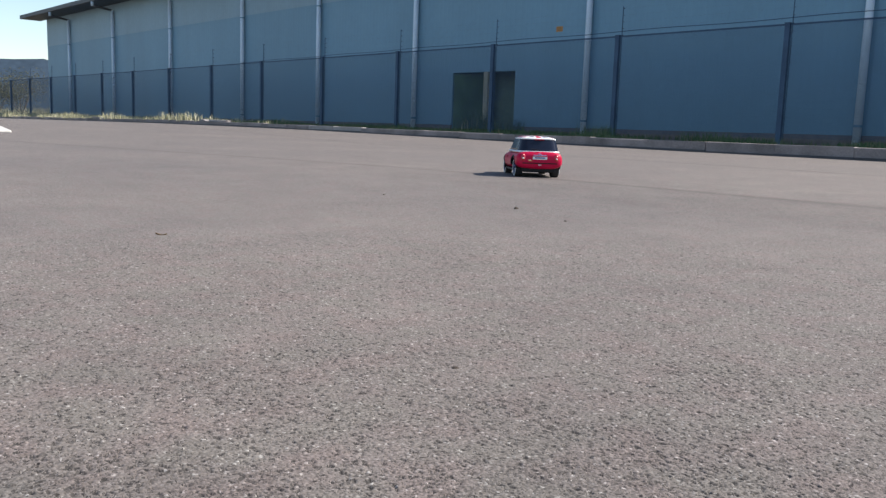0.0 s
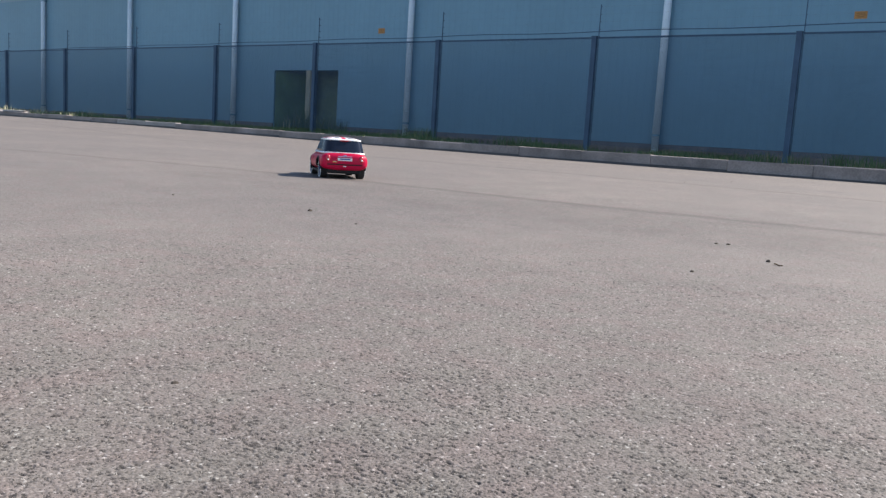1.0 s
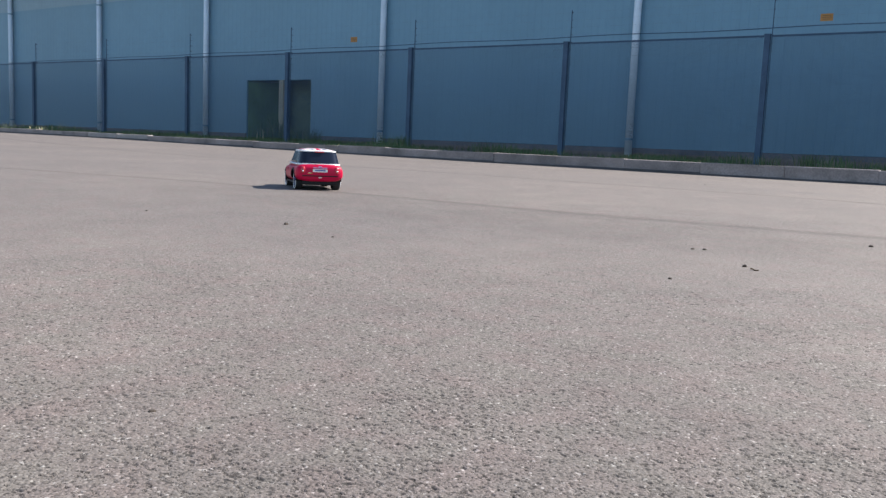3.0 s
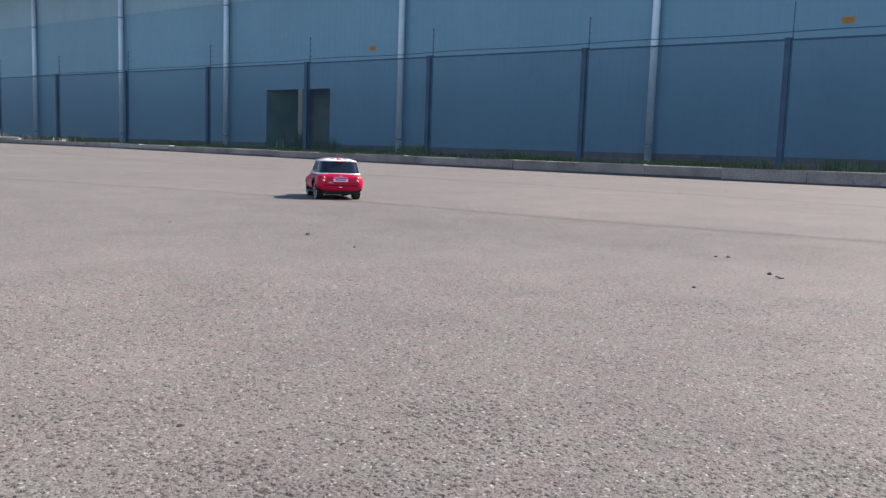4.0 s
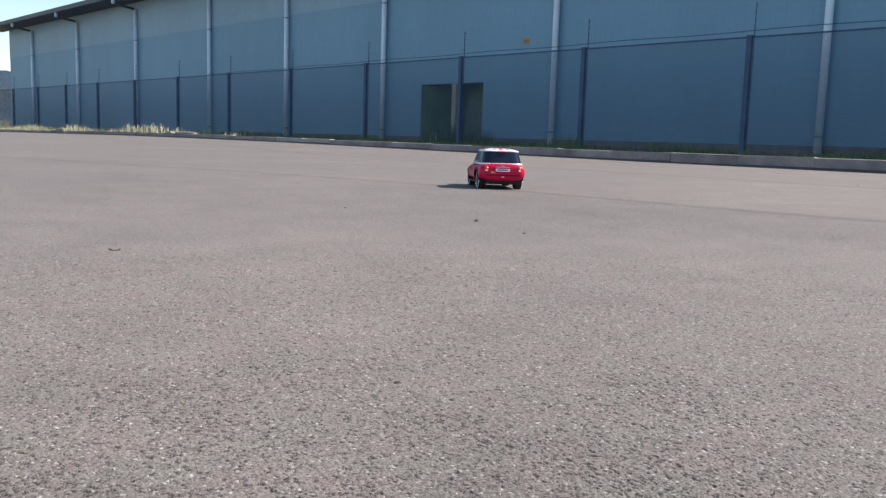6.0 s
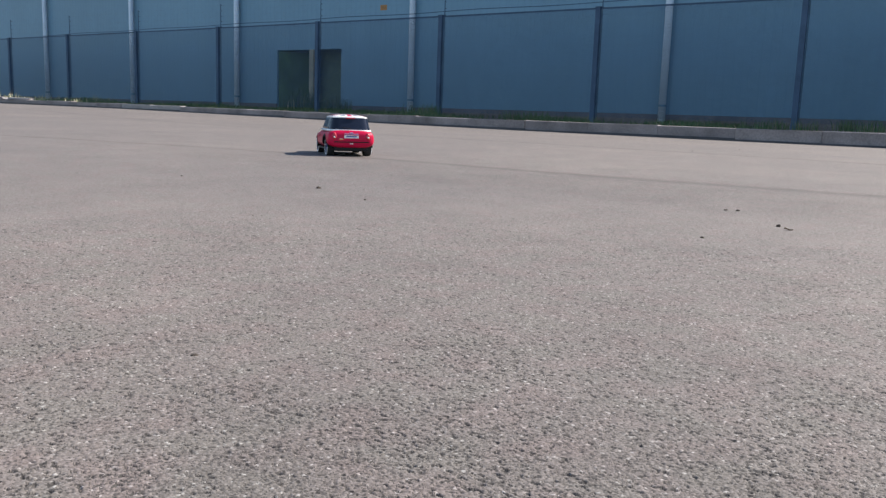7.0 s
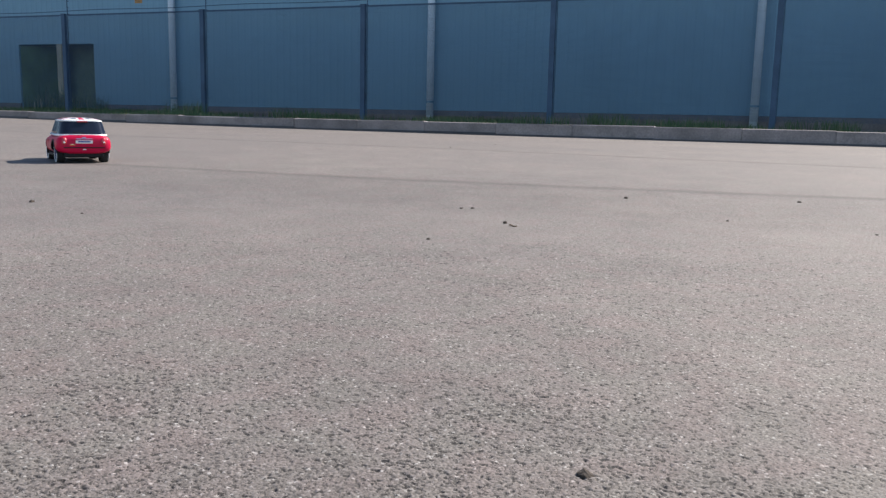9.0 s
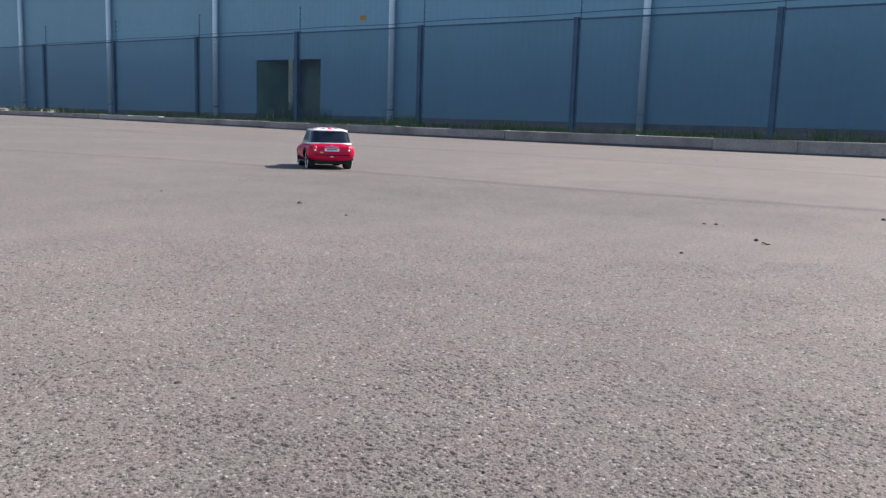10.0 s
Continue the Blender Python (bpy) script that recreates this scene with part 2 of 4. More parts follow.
# ---- mesh helpers ----
def finish(name, bm, material, smooth=False):
    me = bpy.data.meshes.new(name)
    bmesh.ops.recalc_face_normals(bm, faces=bm.faces)
    bm.to_mesh(me)
    bm.free()
    for m in material if isinstance(material, (list, tuple)) else [material]:
        me.materials.append(m)
    if smooth:
        me.polygons.foreach_set("use_smooth", [True] * len(me.polygons))
    return me


def part(name, bm, material, parent=None, label="", smooth=False):
    ob = new(name, finish(name, bm, material, smooth) if isinstance(bm, bmesh.types.BMesh) else bm)
    if parent:
        ob.parent = parent
    if label:
        ob["label"] = label
    return ob


def box(bm, x0, x1, y0, y1, z0, z1, bevel=0.0, idx=0):
    r = bmesh.ops.create_cube(bm, size=1, matrix=Matrix.Translation(((x0 + x1) / 2, (y0 + y1) / 2, (z0 + z1) / 2)) @ Matrix.Diagonal((x1 - x0, y1 - y0, z1 - z0, 1)))
    if bevel:
        es = list({e for v in r["verts"] for e in v.link_edges})
        bmesh.ops.bevel(bm, geom=es, offset=bevel, segments=2, affect="EDGES", profile=0.6)
    return bm


def boxed(*a, **k):
    return box(bmesh.new(), *a, **k)


def rod(bm, a, b, r, n=8, r2=None):
    a, b = Vector(a), Vector(b)
    d = b - a
    m = Matrix.Translation((a + b) / 2) @ d.to_track_quat("Z", "Y").to_matrix().to_4x4()
    bmesh.ops.create_cone(bm, cap_ends=True, segments=n, radius1=r, radius2=r if r2 is None else r2, depth=d.length, matrix=m)
    return bm


def soup(name, verts, faces, material):
    me = bpy.data.meshes.new(name)
    me.from_pydata(verts, [], faces)
    me.materials.append(material)
    return me


KERB_Y, FENCE_Y, WALL_Y = 10.4, 15.575, 18.575
KERB_H = 0.158
# height of the yard's edge along the kerb
EDGE_X = (-60, -40, -30, -24, -20, -16, -13.3, -10.7, -9, -6.5, -3, 0, 5)
EDGE_Z = (0.02, 0.02, 0.06, 0.09, 0.085, 0.072, 0.05, 0.025, 0.01, -0.008, -0.022, -0.028, -0.03)


def eased(a, b, t):
    t = min(1.0, max(0.0, (t - a) / (b - a)))
    return t * t * (3 - 2 * t)


def rise(x, y=KERB_Y):
    """The yard: level near the eye, a low crown further out, falling to the gutter and climbing towards the far end."""
    r = math.hypot(x, y)
    g = eased(4.5, 10.4, r)
    return 0.021 * eased(1.7, 2.9, r) * (1 - g) + float(np.interp(x, EDGE_X, EDGE_Z)) * g


def verge(x):
    """Top of the kerb, which sinks into the verge towards the far end."""
    return rise(x) + float(np.interp(x, (-13, -4), (0.108, KERB_H)))


# ---- ground: one sheet, asphalt up to the kerb, raised verge behind ----
def build_ground():
    xs = [-2500, -1200, -600, -300, -150, -100] + [i for i in range(-80, -12, 2)] + [i * 0.4 for i in range(-30, 31)] + [i for i in range(14, 41, 2)] + [60, 100, 200, 500, 1200, 2500]
    ys = [-2500, -1000, -400, -150, -60, -30, -15] + [i * 0.4 for i in range(-22, 26)] + [KERB_Y + 0.05, KERB_Y + 0.09, 13, FENCE_Y, 17, WALL_Y + 1, 40, 100, 300, 1000, 2500]
    bm = bmesh.new()
    grid = [[bm.verts.new((x, y, (verge(x) - 0.02 if y > KERB_Y + 0.06 else rise(x, y)))) for y in ys] for x in xs]
    for i in range(len(xs) - 1):
        for j in range(len(ys) - 1):
            f = bm.faces.new((grid[i][j], grid[i + 1][j], grid[i + 1][j + 1], grid[i][j + 1]))
            f.material_index = 1 if ys[j] >= KERB_Y + 0.04 else 0
    ob = part("ground", bm, [M_ASPHALT, M_SOIL], smooth=True)
    for e in ob.data.edges:
        e.use_edge_sharp = all(KERB_Y < ob.data.vertices[i].co.y < KERB_Y + 0.1 for i in e.vertices)
    tagged(ob, "grey-brown worn asphalt yard with a raised dirt verge", "ground", kind="structure")


build_ground()


# ---- warehouse ----
PIPES = [-63.6, -56.4, -49.05, -41.43, -34.03, -28.01, -22.15, -14.79, -7.411, -0.228, 7.1, 14.4]
WALL_X0, WALL_X1 = -60.6, 22.0
DOOR_X0, DOOR_X1, DOOR_Z = -20.2, -17.45, 2.007
BAND_Z, EAVE_Z, EAVE_Y = 4.83, 6.62, 17.44


def cladding(x0, x1, z0, z1, y, pitch=0.19, depth=0.004):
    """Sheet with trapezoid ribs, as verts and faces."""
    pts = []
    x = x0
    while x < x1 - 1e-6:
        for dx, dy in ((0, 0), (0.62, 0), (0.70, -1), (0.92, -1)):
            px = x + dx * pitch
            if px < x1:
                pts.append((px, y + dy * depth))
        x += pitch
    pts.append((x1, y))
    verts = [(px, py, z) for px, py in pts for z in (z0, z1)]
    faces = [(2 * i, 2 * i + 2, 2 * i + 3, 2 * i + 1) for i in range(len(pts) - 1)]
    return verts, faces


def joined(pieces):
    verts, faces = [], []
    for v, f in pieces:
        o = len(verts)
        verts += v
        faces += [tuple(i + o for i in q) for q in f]
    return verts, faces


def build_warehouse():
    house = tagged(new("warehouse"), "long blue-grey clad warehouse behind the fence", "warehouse")
    house.location = (WALL_X0, WALL_Y, 0)
    inv = Matrix.Translation((-WALL_X0, -WALL_Y, 0))

    def under(name, bm_or_mesh, material=None, label="", parent=None, smooth=False):
        ob = part(name, bm_or_mesh, material, parent or house, label, smooth)
        if parent is None:
            ob.matrix_parent_inverse = inv
        return ob

    v, f = joined([cladding(WALL_X0, DOOR_X0, 0.36, BAND_Z, WALL_Y), cladding(DOOR_X1, WALL_X1, 0.36, BAND_Z, WALL_Y),
                   cladding(DOOR_X0, DOOR_X1, DOOR_Z, BAND_Z, WALL_Y)])
    under("lower_cladding", soup("lower_cladding", v, f, M_CLAD), label="ribbed blue-grey wall sheeting")
    v, f = cladding(WALL_X0, WALL_X1, BAND_Z, EAVE_Z + 0.1, WALL_Y - 0.012)
    under("upper_cladding", soup("upper_cladding", v, f, M_CLAD_TOP), label="paler ribbed sheeting under the eaves")
    bm = boxed(WALL_X0, DOOR_X0, WALL_Y + 0.03, WALL_Y + 0.25, -0.1, EAVE_Z)
    box(bm, DOOR_X1, WALL_X1, WALL_Y + 0.03, WALL_Y + 0.25, -0.1, EAVE_Z)
    box(bm, DOOR_X0, DOOR_X1, WALL_Y + 0.03, WALL_Y + 0.25, DOOR_Z, EAVE_Z)
    box(bm, WALL_X0, WALL_X0 + 0.25, WALL_Y + 0.26, WALL_Y + 40, -0.1, EAVE_Z)
    box(bm, WALL_X1 - 0.25, WALL_X1, WALL_Y + 0.26, WALL_Y + 40, -0.1, EAVE_Z)
    box(bm, WALL_X0 + 0.26, WALL_X1 - 0.26, WALL_Y + 39.7, WALL_Y + 40, -0.1, EAVE_Z)
    under("wall", bm, M_CLAD)
    bm = boxed(WALL_X0, DOOR_X0, WALL_Y - 0.05, WALL_Y + 0.02, -0.05, 0.355, 0.01)
    box(bm, DOOR_X1, WALL_X1, WALL_Y - 0.05, WALL_Y + 0.02, -0.05, 0.355, 0.01)
    under("plinth", bm, M_PLINTH, "dark brick plinth")
    # roof, soffit and gutter
    bm = bmesh.new()
    y0, y1, yr = EAVE_Y, WALL_Y + 41, WALL_Y + 20
    z0, zr = EAVE_Z + 0.2, EAVE_Z + 2.2
    a, b = WALL_X0 - 1.4, WALL_X1 + 1.4
    prof = [(y0, z0), (yr, zr), (y1, z0), (y1, z0 - 0.08), (yr, zr - 0.08), (y0, z0 - 0.08)]
    ring = [[bm.verts.new((x, y, z)) for y, z in prof] for x in (a, b)]
    for i in range(6):
        j = (i + 1) % 6
        bm.faces.new((ring[0][i], ring[0][j], ring[1][j], ring[1][i]))
    for r in ring:
        bm.faces.new((r[0], r[1], r[4], r[5]))
        bm.faces.new((r[1], r[2], r[3], r[4]))
    roof = under("roof", bm, M_ROOF)
    bm = boxed(a, b, EAVE_Y + 0.005, WALL_Y + 0.02, EAVE_Z - 0.02, EAVE_Z + 0.05)
    under("soffit", bm, M_FASCIA, "dark boarded soffit")
    bm = bmesh.new()
    sec = [(0.0, 0.24), (0.0, 0.02), (0.03, 0.0), (0.13, 0.0), (0.16, 0.03), (0.16, 0.24), (0.145, 0.24), (0.145, 0.04), (0.02, 0.03), (0.015, 0.24)]
    ring = [[bm.verts.new((x, EAVE_Y - 0.16 + y, EAVE_Z - 0.03 + z)) for y, z in sec] for x in (a, b)]
    for i in range(len(sec)):
        j = (i + 1) % len(sec)
        bm.faces.new((ring[0][i], ring[0][j], ring[1][j], ring[1][i]))
    bm.faces.new(ring[0]), bm.faces.new(ring[1])
    under("gutter", bm, M_FASCIA, "dark gutter along the eaves")
    # downpipes with outlet, swan neck and collars
    pipe_me = collar_me = neck_me = None
    for px in PIPES:
        if px < WALL_X0:
            continue
        if pipe_me is None:
            bm = bmesh.new()
            rod(bm, (0, -0.12, 0.1), (0, -0.12, EAVE_Z - 0.36), 0.085, 14)
            # neck of the pale pipe takes the dark material: eave shade in its colour
            neck = rod(bmesh.new(), (0, -0.08, EAVE_Z - 0.40), (0, EAVE_Y - WALL_Y - 0.08, EAVE_Z - 0.22), 0.06, 12)
            neck_me = finish("swan_neck", neck, M_FASCIA, True)
            rod(bm, (0, EAVE_Y - WALL_Y - 0.08, EAVE_Z - 0.26), (0, EAVE_Y - WALL_Y - 0.08, EAVE_Z - 0.031), 0.08, 12)
            pipe_me = finish("downpipe", bm, M_PIPE, True)
            bm = bmesh.new()
            rod(bm, (0, -0.12, -0.022), (0, -0.12, 0.022), 0.093, 14)
            box(bm, -0.03, 0.03, -0.03, 0.0, -0.03, 0.03)
            collar_me = finish("collar", bm, M_CLAD)
        p = under("downpipe", pipe_me)
        p.matrix_parent_inverse = Matrix()
        p.location = (px * (WALL_Y - 0.12) / WALL_Y - WALL_X0, 0, 0)
        part("swan_neck", neck_me, None, p)
        for z in (0.55, BAND_Z - 0.1):
            c = part("collar", collar_me, None, p)
            c.location = (0, 0, z)
    # doorway: recessed opening with olive leaves and a timber post
    bm = boxed(DOOR_X0 - 0.3, DOOR_X1 + 0.3, WALL_Y + 1.1, WALL_Y + 1.25, 0, 2.6)
    box(bm, DOOR_X0 - 0.3, DOOR_X1 + 0.3, WALL_Y + 0.26, WALL_Y + 1.09, 2.3, 2.4)
    box(bm, DOOR_X0 - 0.4, DOOR_X0 - 0.31, WALL_Y + 0.26, WALL_Y + 1.09, 0, 2.6)
    box(bm, DOOR_X1 + 0.31, DOOR_X1 + 0.4, WALL_Y + 0.26, WALL_Y + 1.09, 0, 2.6)
    under("porch_recess", bm, M_DARK_IN, "dark recess behind the doorway")
    leaf = under("door_leaf", boxed(0.004, 1.25, 0, 0.05, 0.10, DOOR_Z - 0.02, 0.006), M_DOOR_GREEN, "weathered olive door leaf standing ajar")
    leaf.matrix_parent_inverse = Matrix()
    leaf.location, leaf.rotation_euler = (DOOR_X0 - WALL_X0, 0.05, 0), (0, 0, radians(38))
    under("timber_post", boxed(-18.76, -18.58, WALL_Y - 0.03, WALL_Y + 0.12, 0.05, DOOR_Z - 0.003, 0.008), M_JAMB, "pale timber post in the doorway")
    return house


build_warehouse()

# ---- fence ----
POST_S, POST_X3 = 3.896, -15.462
FENCE_TOP = 2.379


def build_fence():
    fence = tagged(new("security_fence"), "dark see-through welded mesh fence with electric wires on top", "fence")
    i0, i1 = -9, 9
    fence.location = (POST_X3 + (i0 - 3) * POST_S, FENCE_Y, 0)
    # one mesh panel: flat close horizontal wires and vertical wires
    w = POST_S - 0.13
    zb, zt = 0.24, FENCE_TOP - 0.02
    verts, faces = [], []
    rng = random.Random(21)

    def wire(x0, x1, z0, z1, y0, y1):
        o = len(verts)
        verts.extend([(x0, y0, z0), (x1, y0, z0), (x1, y0, z1), (x0, y0, z1), (x0, y1, z0), (x1, y1, z0), (x1, y1, z1), (x0, y1, z1)])
        faces.extend([(o, o + 1, o + 2, o + 3), (o + 4, o + 7, o + 6, o + 5), (o, o + 4, o + 5, o + 1), (o + 3, o + 2, o + 6, o + 7)])
    n = int((zt - zb) / 0.0085)
    for k in range(n + 1):
        z = zb + (k + rng.uniform(-0.15, 0.15)) * (zt - zb) / n
        wire(0, w, z - 0.00118, z + 0.00118, -0.0011, 0.0011)
    m = int(w / 0.0125)
    for k in range(m + 1):
        x = k * w / m
        wire(x - 0.00025, x + 0.00025, zb, zt, 0.0025, 0.005)
    panel_me = soup("mesh_panel", verts, faces, M_FENCE)
    post_bm = boxed(-0.05, 0.05, -0.03, 0.05, 0.0, FENCE_TOP, 0.006)
    post_me = finish("post", post_bm, M_FENCE)
    cap_me = finish("cap", boxed(-0.055, 0.055, -0.035, 0.055, FENCE_TOP, FENCE_TOP + 0.02, 0.004), M_FENCE)
    st = bmesh.new()
    box(st, 0.054, 0.066, 0.055, 0.070, 0.2, FENCE_TOP + 0.64)
    for zc in (0.6, 1.4, 2.2):
        box(st, 0.0, 0.0535, 0.052, 0.058, zc, zc + 0.03)
    strut_me = finish("electric_strut", st, M_FENCE)
    ins_me = finish("insulator", rod(bmesh.new(), (0.060, 0.071, 0), (0.060, 0.12, 0), 0.0062, 8), M_INSUL)
    rail_me = finish("top_rail", boxed(0, w, 0.008, 0.03, FENCE_TOP - 0.03, FENCE_TOP), M_FENCE)
    for i in range(i0, i1 + 1):
        x = (i - i0) * POST_S
        p = part("post", post_me, None, fence)
        p.location = (x, 0, 0)
        part("cap", cap_me, None, p)
        s = part("electric_strut", strut_me, None, fence)
        s.location = (x, 0, 0)
        for k in range(18):
            q = part("insulator", ins_me, None, s)
            q.location = (0, 0, 0.50 + k * 0.146)
        if i < i1:
            q = part("mesh_panel", panel_me, None, fence)
            q.location = (x + 0.065, 0, 0)
            q = part("top_rail", rail_me, None, fence)
            q.location = (x + 0.065, 0, 0)
    span = (i1 - i0) * POST_S
    # loose cable that rises off the top rail
    cab = bmesh.new()
    pts = []
    for k in range(60):
        u = k / 59
        xx = 12.2 * POST_S - 6 + 40 * u - 8
        sag = 0.012 * math.sin(xx * 2 * math.pi / POST_S)
        pts.append((xx, 0.02, FENCE_TOP + 0.03 + 0.13 * min(1, u * 1.1) + sag))
    for a, b in zip(pts, pts[1:]):
        rod(cab, a, b, 0.008, 6)
    part("loose_cable", cab, M_FENCE, fence, "dark cable along the fence top")
    for k in range(18):
        z = 0.50 + k * 0.146
        part("live_wire", boxed(0, span, 0.121, 0.1228, z - 0.0004, z + 0.0004), M_WIRE, fence)


build_fence()


def build_fence_sign(x):
    s = tagged(new("warning_sign"), "small orange warning sign wired above the fence", "sign", "fence signs")
    s.location = (x, FENCE_Y + 0.115, 2.655)
    part("board", boxed(-0.10, 0.10, -0.004, 0.004, -0.062, 0.062, 0.002), M_SIGN, s)
    for z, w in ((0.03, 0.07), (0.0, 0.075), (-0.03, 0.05)):
        part("print_bar", boxed(-w, w, -0.0065, -0.0042, z - 0.004, z + 0.004), M_SIGN_DARK, s)


for sxp in (-13.365, -2.86, 7.5):
    build_fence_sign(sxp)


# ---- kerb ----
def build_rubble(x, length, seed):
    """A broken lump of concrete lying on the kerb's edge."""
    rng = random.Random(seed)
    bm = boxed(-length / 2, length / 2, -0.06, 0.07, 0, 0.055, 0.012)
    for v in bm.verts:
        v.co += Vector((rng.uniform(-.03, .03), rng.uniform(-.02, .02), rng.uniform(-.012, .012) if v.co.z > 0.03 else 0.0))
    ob = part("rubble", bm, M_RUBBLE)
    ob.location, ob.rotation_euler = (x, KERB_Y + 0.08, verge(x) - 0.006), (0, 0, rng.uniform(-0.3, 0.3))
    tagged(ob, "pale broken lump of concrete on the kerb", "rubble", "rubble on the kerb")


def build_kerb():
    kerb = tagged(new("kerb"), "weathered grey concrete kerb stones along the yard", "kerb", kind="structure")
    rng = random.Random(5)
    metas = []
    for k in range(4):
        bm = bmesh.new()
        box(bm, 0.0005, 0.9895, -0.0, 0.14, -0.12, KERB_H, 0.009)
        for vv in bm.verts:
            vv.co += Vector((rng.uniform(-.003, .003), rng.uniform(-.004, .004), rng.uniform(-.004, .004)))
        metas.append(finish("kerb_stone", bm, M_CONCRETE))
    pale = [m.copy() for m in metas[:2]]
    for m in pale:
        m.materials[0] = M_RUBBLE
    foot_bm = bmesh.new()
    for i in range(-121, 30):
        x = i * 0.99 - 0.20
        q = part("kerb_stone", pale[rng.randrange(2)] if -16.3 < x < -14.2 else metas[rng.randrange(4)], None, kerb)
        q.location = (x, KERB_Y + rng.uniform(-0.008, 0.008), verge(x + 0.5) - KERB_H + rng.uniform(-0.006, 0.006))
        # dark strip along the foot of the stones
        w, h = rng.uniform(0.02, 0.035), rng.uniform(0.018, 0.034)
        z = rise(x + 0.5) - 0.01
        sec = [foot_bm.verts.new(p) for xx in (x, x + 0.99) for p in ((xx, KERB_Y - w, z), (xx, KERB_Y - 0.012, z + h + 0.01), (xx, KERB_Y + 0.02, z + h + 0.01), (xx, KERB_Y + 0.02, z))]
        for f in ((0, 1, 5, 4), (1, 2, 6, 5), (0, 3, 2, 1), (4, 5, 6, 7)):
            foot_bm.faces.new([sec[k] for k in f])
        q.rotation_euler = (0, rng.uniform(-0.005, 0.005), rng.uniform(-0.006, 0.006))
    part("foot_strip", foot_bm, M_KERB_FOOT, kerb, "dark strip along the foot of the kerb")


build_kerb()
for args in ((-20.4, 0.7, 4), (-21.3, 0.5, 5), (-29.0, 0.8, 6)):
    build_rubble(*args)


# ---- vegetation ----
def blades(name, spots, rng, material, label, category, wide=0.006):
    verts, faces = [], []
    for (x, y, z, h, n, spread) in spots:
        for _ in range(n):
            a = rng.uniform(0, 2 * math.pi)
            r = spread * math.sqrt(rng.random())
            bx, by = x + r * math.cos(a), y + r * math.sin(a)
            hh = h * rng.uniform(0.45, 1.15)
            lean = rng.uniform(0.05, 0.5) * hh
            la = rng.uniform(0, 2 * math.pi)
            wa = rng.uniform(0, math.pi)
            wx, wy = math.cos(wa) * wide * rng.uniform(0.6, 1.6), math.sin(wa) * wide
            o = len(verts)
            mx, my = bx + lean * 0.35 * math.cos(la), by + lean * 0.35 * math.sin(la)
            tx, ty = bx + lean * math.cos(la), by + lean * math.sin(la)
            verts.extend([(bx - wx, by - wy, z), (bx + wx, by + wy, z), (mx + wx * .8, my + wy * .8, z + hh * .6), (mx - wx * .8, my - wy * .8, z + hh * .6), (tx, ty, z + hh)])
            faces.extend([(o, o + 1, o + 2, o + 3), (o + 3, o + 2, o + 4)])
    ob = new(name, soup(name, verts, faces, material))
    return tagged(ob, label, category, kind="stuff")


def build_weeds():
    rng = random.Random(11)
    spots = []
    for _ in range(2600):                     # patchy low weeds along fence and kerb
        x = rng.uniform(-27, 14)
        y = rng.choice([rng.uniform(11.4, 12.4), rng.uniform(14.6, 18.3), rng.uniform(11.4, 18.2)])
        lush = noise.noise((x * 0.45, y * 0.8, 2.0)) + (0.22 if -22 < x < -8 else -0.05)
        if lush < 0.12:
            continue
        spots.append((x, y, verge(x) - 0.03, rng.uniform(0.02, 0.07) + 0.17 * max(0, lush), 18, 0.26))
    for x, y, h in ((-3.2, 12.5, 0.16), (-2.0, 13.2, 0.22), (-6.9, 13.0, 0.14), (-11.5, 14.9, 0.3), (-16.2, 16.5, 0.45), (-17.6, 17.2, 0.75), (-18.3, 17.6, 0.5), (-15.4, 16.2, 0.4), (-8.4, 14.2, 0.22), (0.8, 13.5, 0.18)):
        for _ in range(8):
            spots.append((x + rng.uniform(-.5, .5), y + rng.uniform(-.2, .2), verge(x) - 0.03, h, 26, 0.16))
    for _ in range(150):
        x = rng.uniform(-26, 8)
        if noise.noise((x * 0.8, 3.0, 5.0)) < 0.12:
            continue
        spots.append((x, KERB_Y + rng.uniform(0.16, 0.5), verge(x) - 0.03, rng.uniform(0.03, 0.075), 16, 0.16))
    blades("verge_weeds", spots, rng, M_GRASS, "low green weeds and grass along the fence", "weeds", 0.0045)
    spots = []
    for _ in range(3800):                     # tall dry grass towards the far end
        x = -20 - 60 * rng.random() ** 0.9
        y = 10.58 + 4.4 * rng.random() ** 2.2
        clump = noise.noise((x * 0.35, y * 0.7, 7.0)) + 0.5 * noise.noise((x * 1.1, y * 2.0, 1.0))
        dens = min(1.0, max(0.03, (-x - 19) / 14)) * min(1.0, max(0.0, 0.45 + 1.3 * clump))
        if rng.random() > dens:
            continue
        spots.append((x, y, verge(x) - 0.03, rng.uniform(0.07, 0.20) + 0.2 * max(0.0, clump), 16, 0.3))
    for _ in range(900):
        x = rng.uniform(-115, -61)
        y = rng.uniform(10.8, 26.0)
        spots.append((x, y, verge(x) - 0.03, rng.uniform(0.35, 0.95), 18, 0.5))
    for x, y, h in ((-17.55, 17.3, 0.55), (-17.3, 17.5, 0.45), (-17.9, 17.0, 0.4)):
        spots.append((x, y, verge(x) - 0.03, h, 14, 0.14))
    for x in (-20.5, -18.7, -21.4):
        spots.append((x, 10.9, verge(x) - 0.03, 0.12, 30, 0.3))
    blades("dry_verge_grass", spots, rng, M_HAY, "tall pale dry grass on the far verge", "grass", 0.009)


build_weeds()


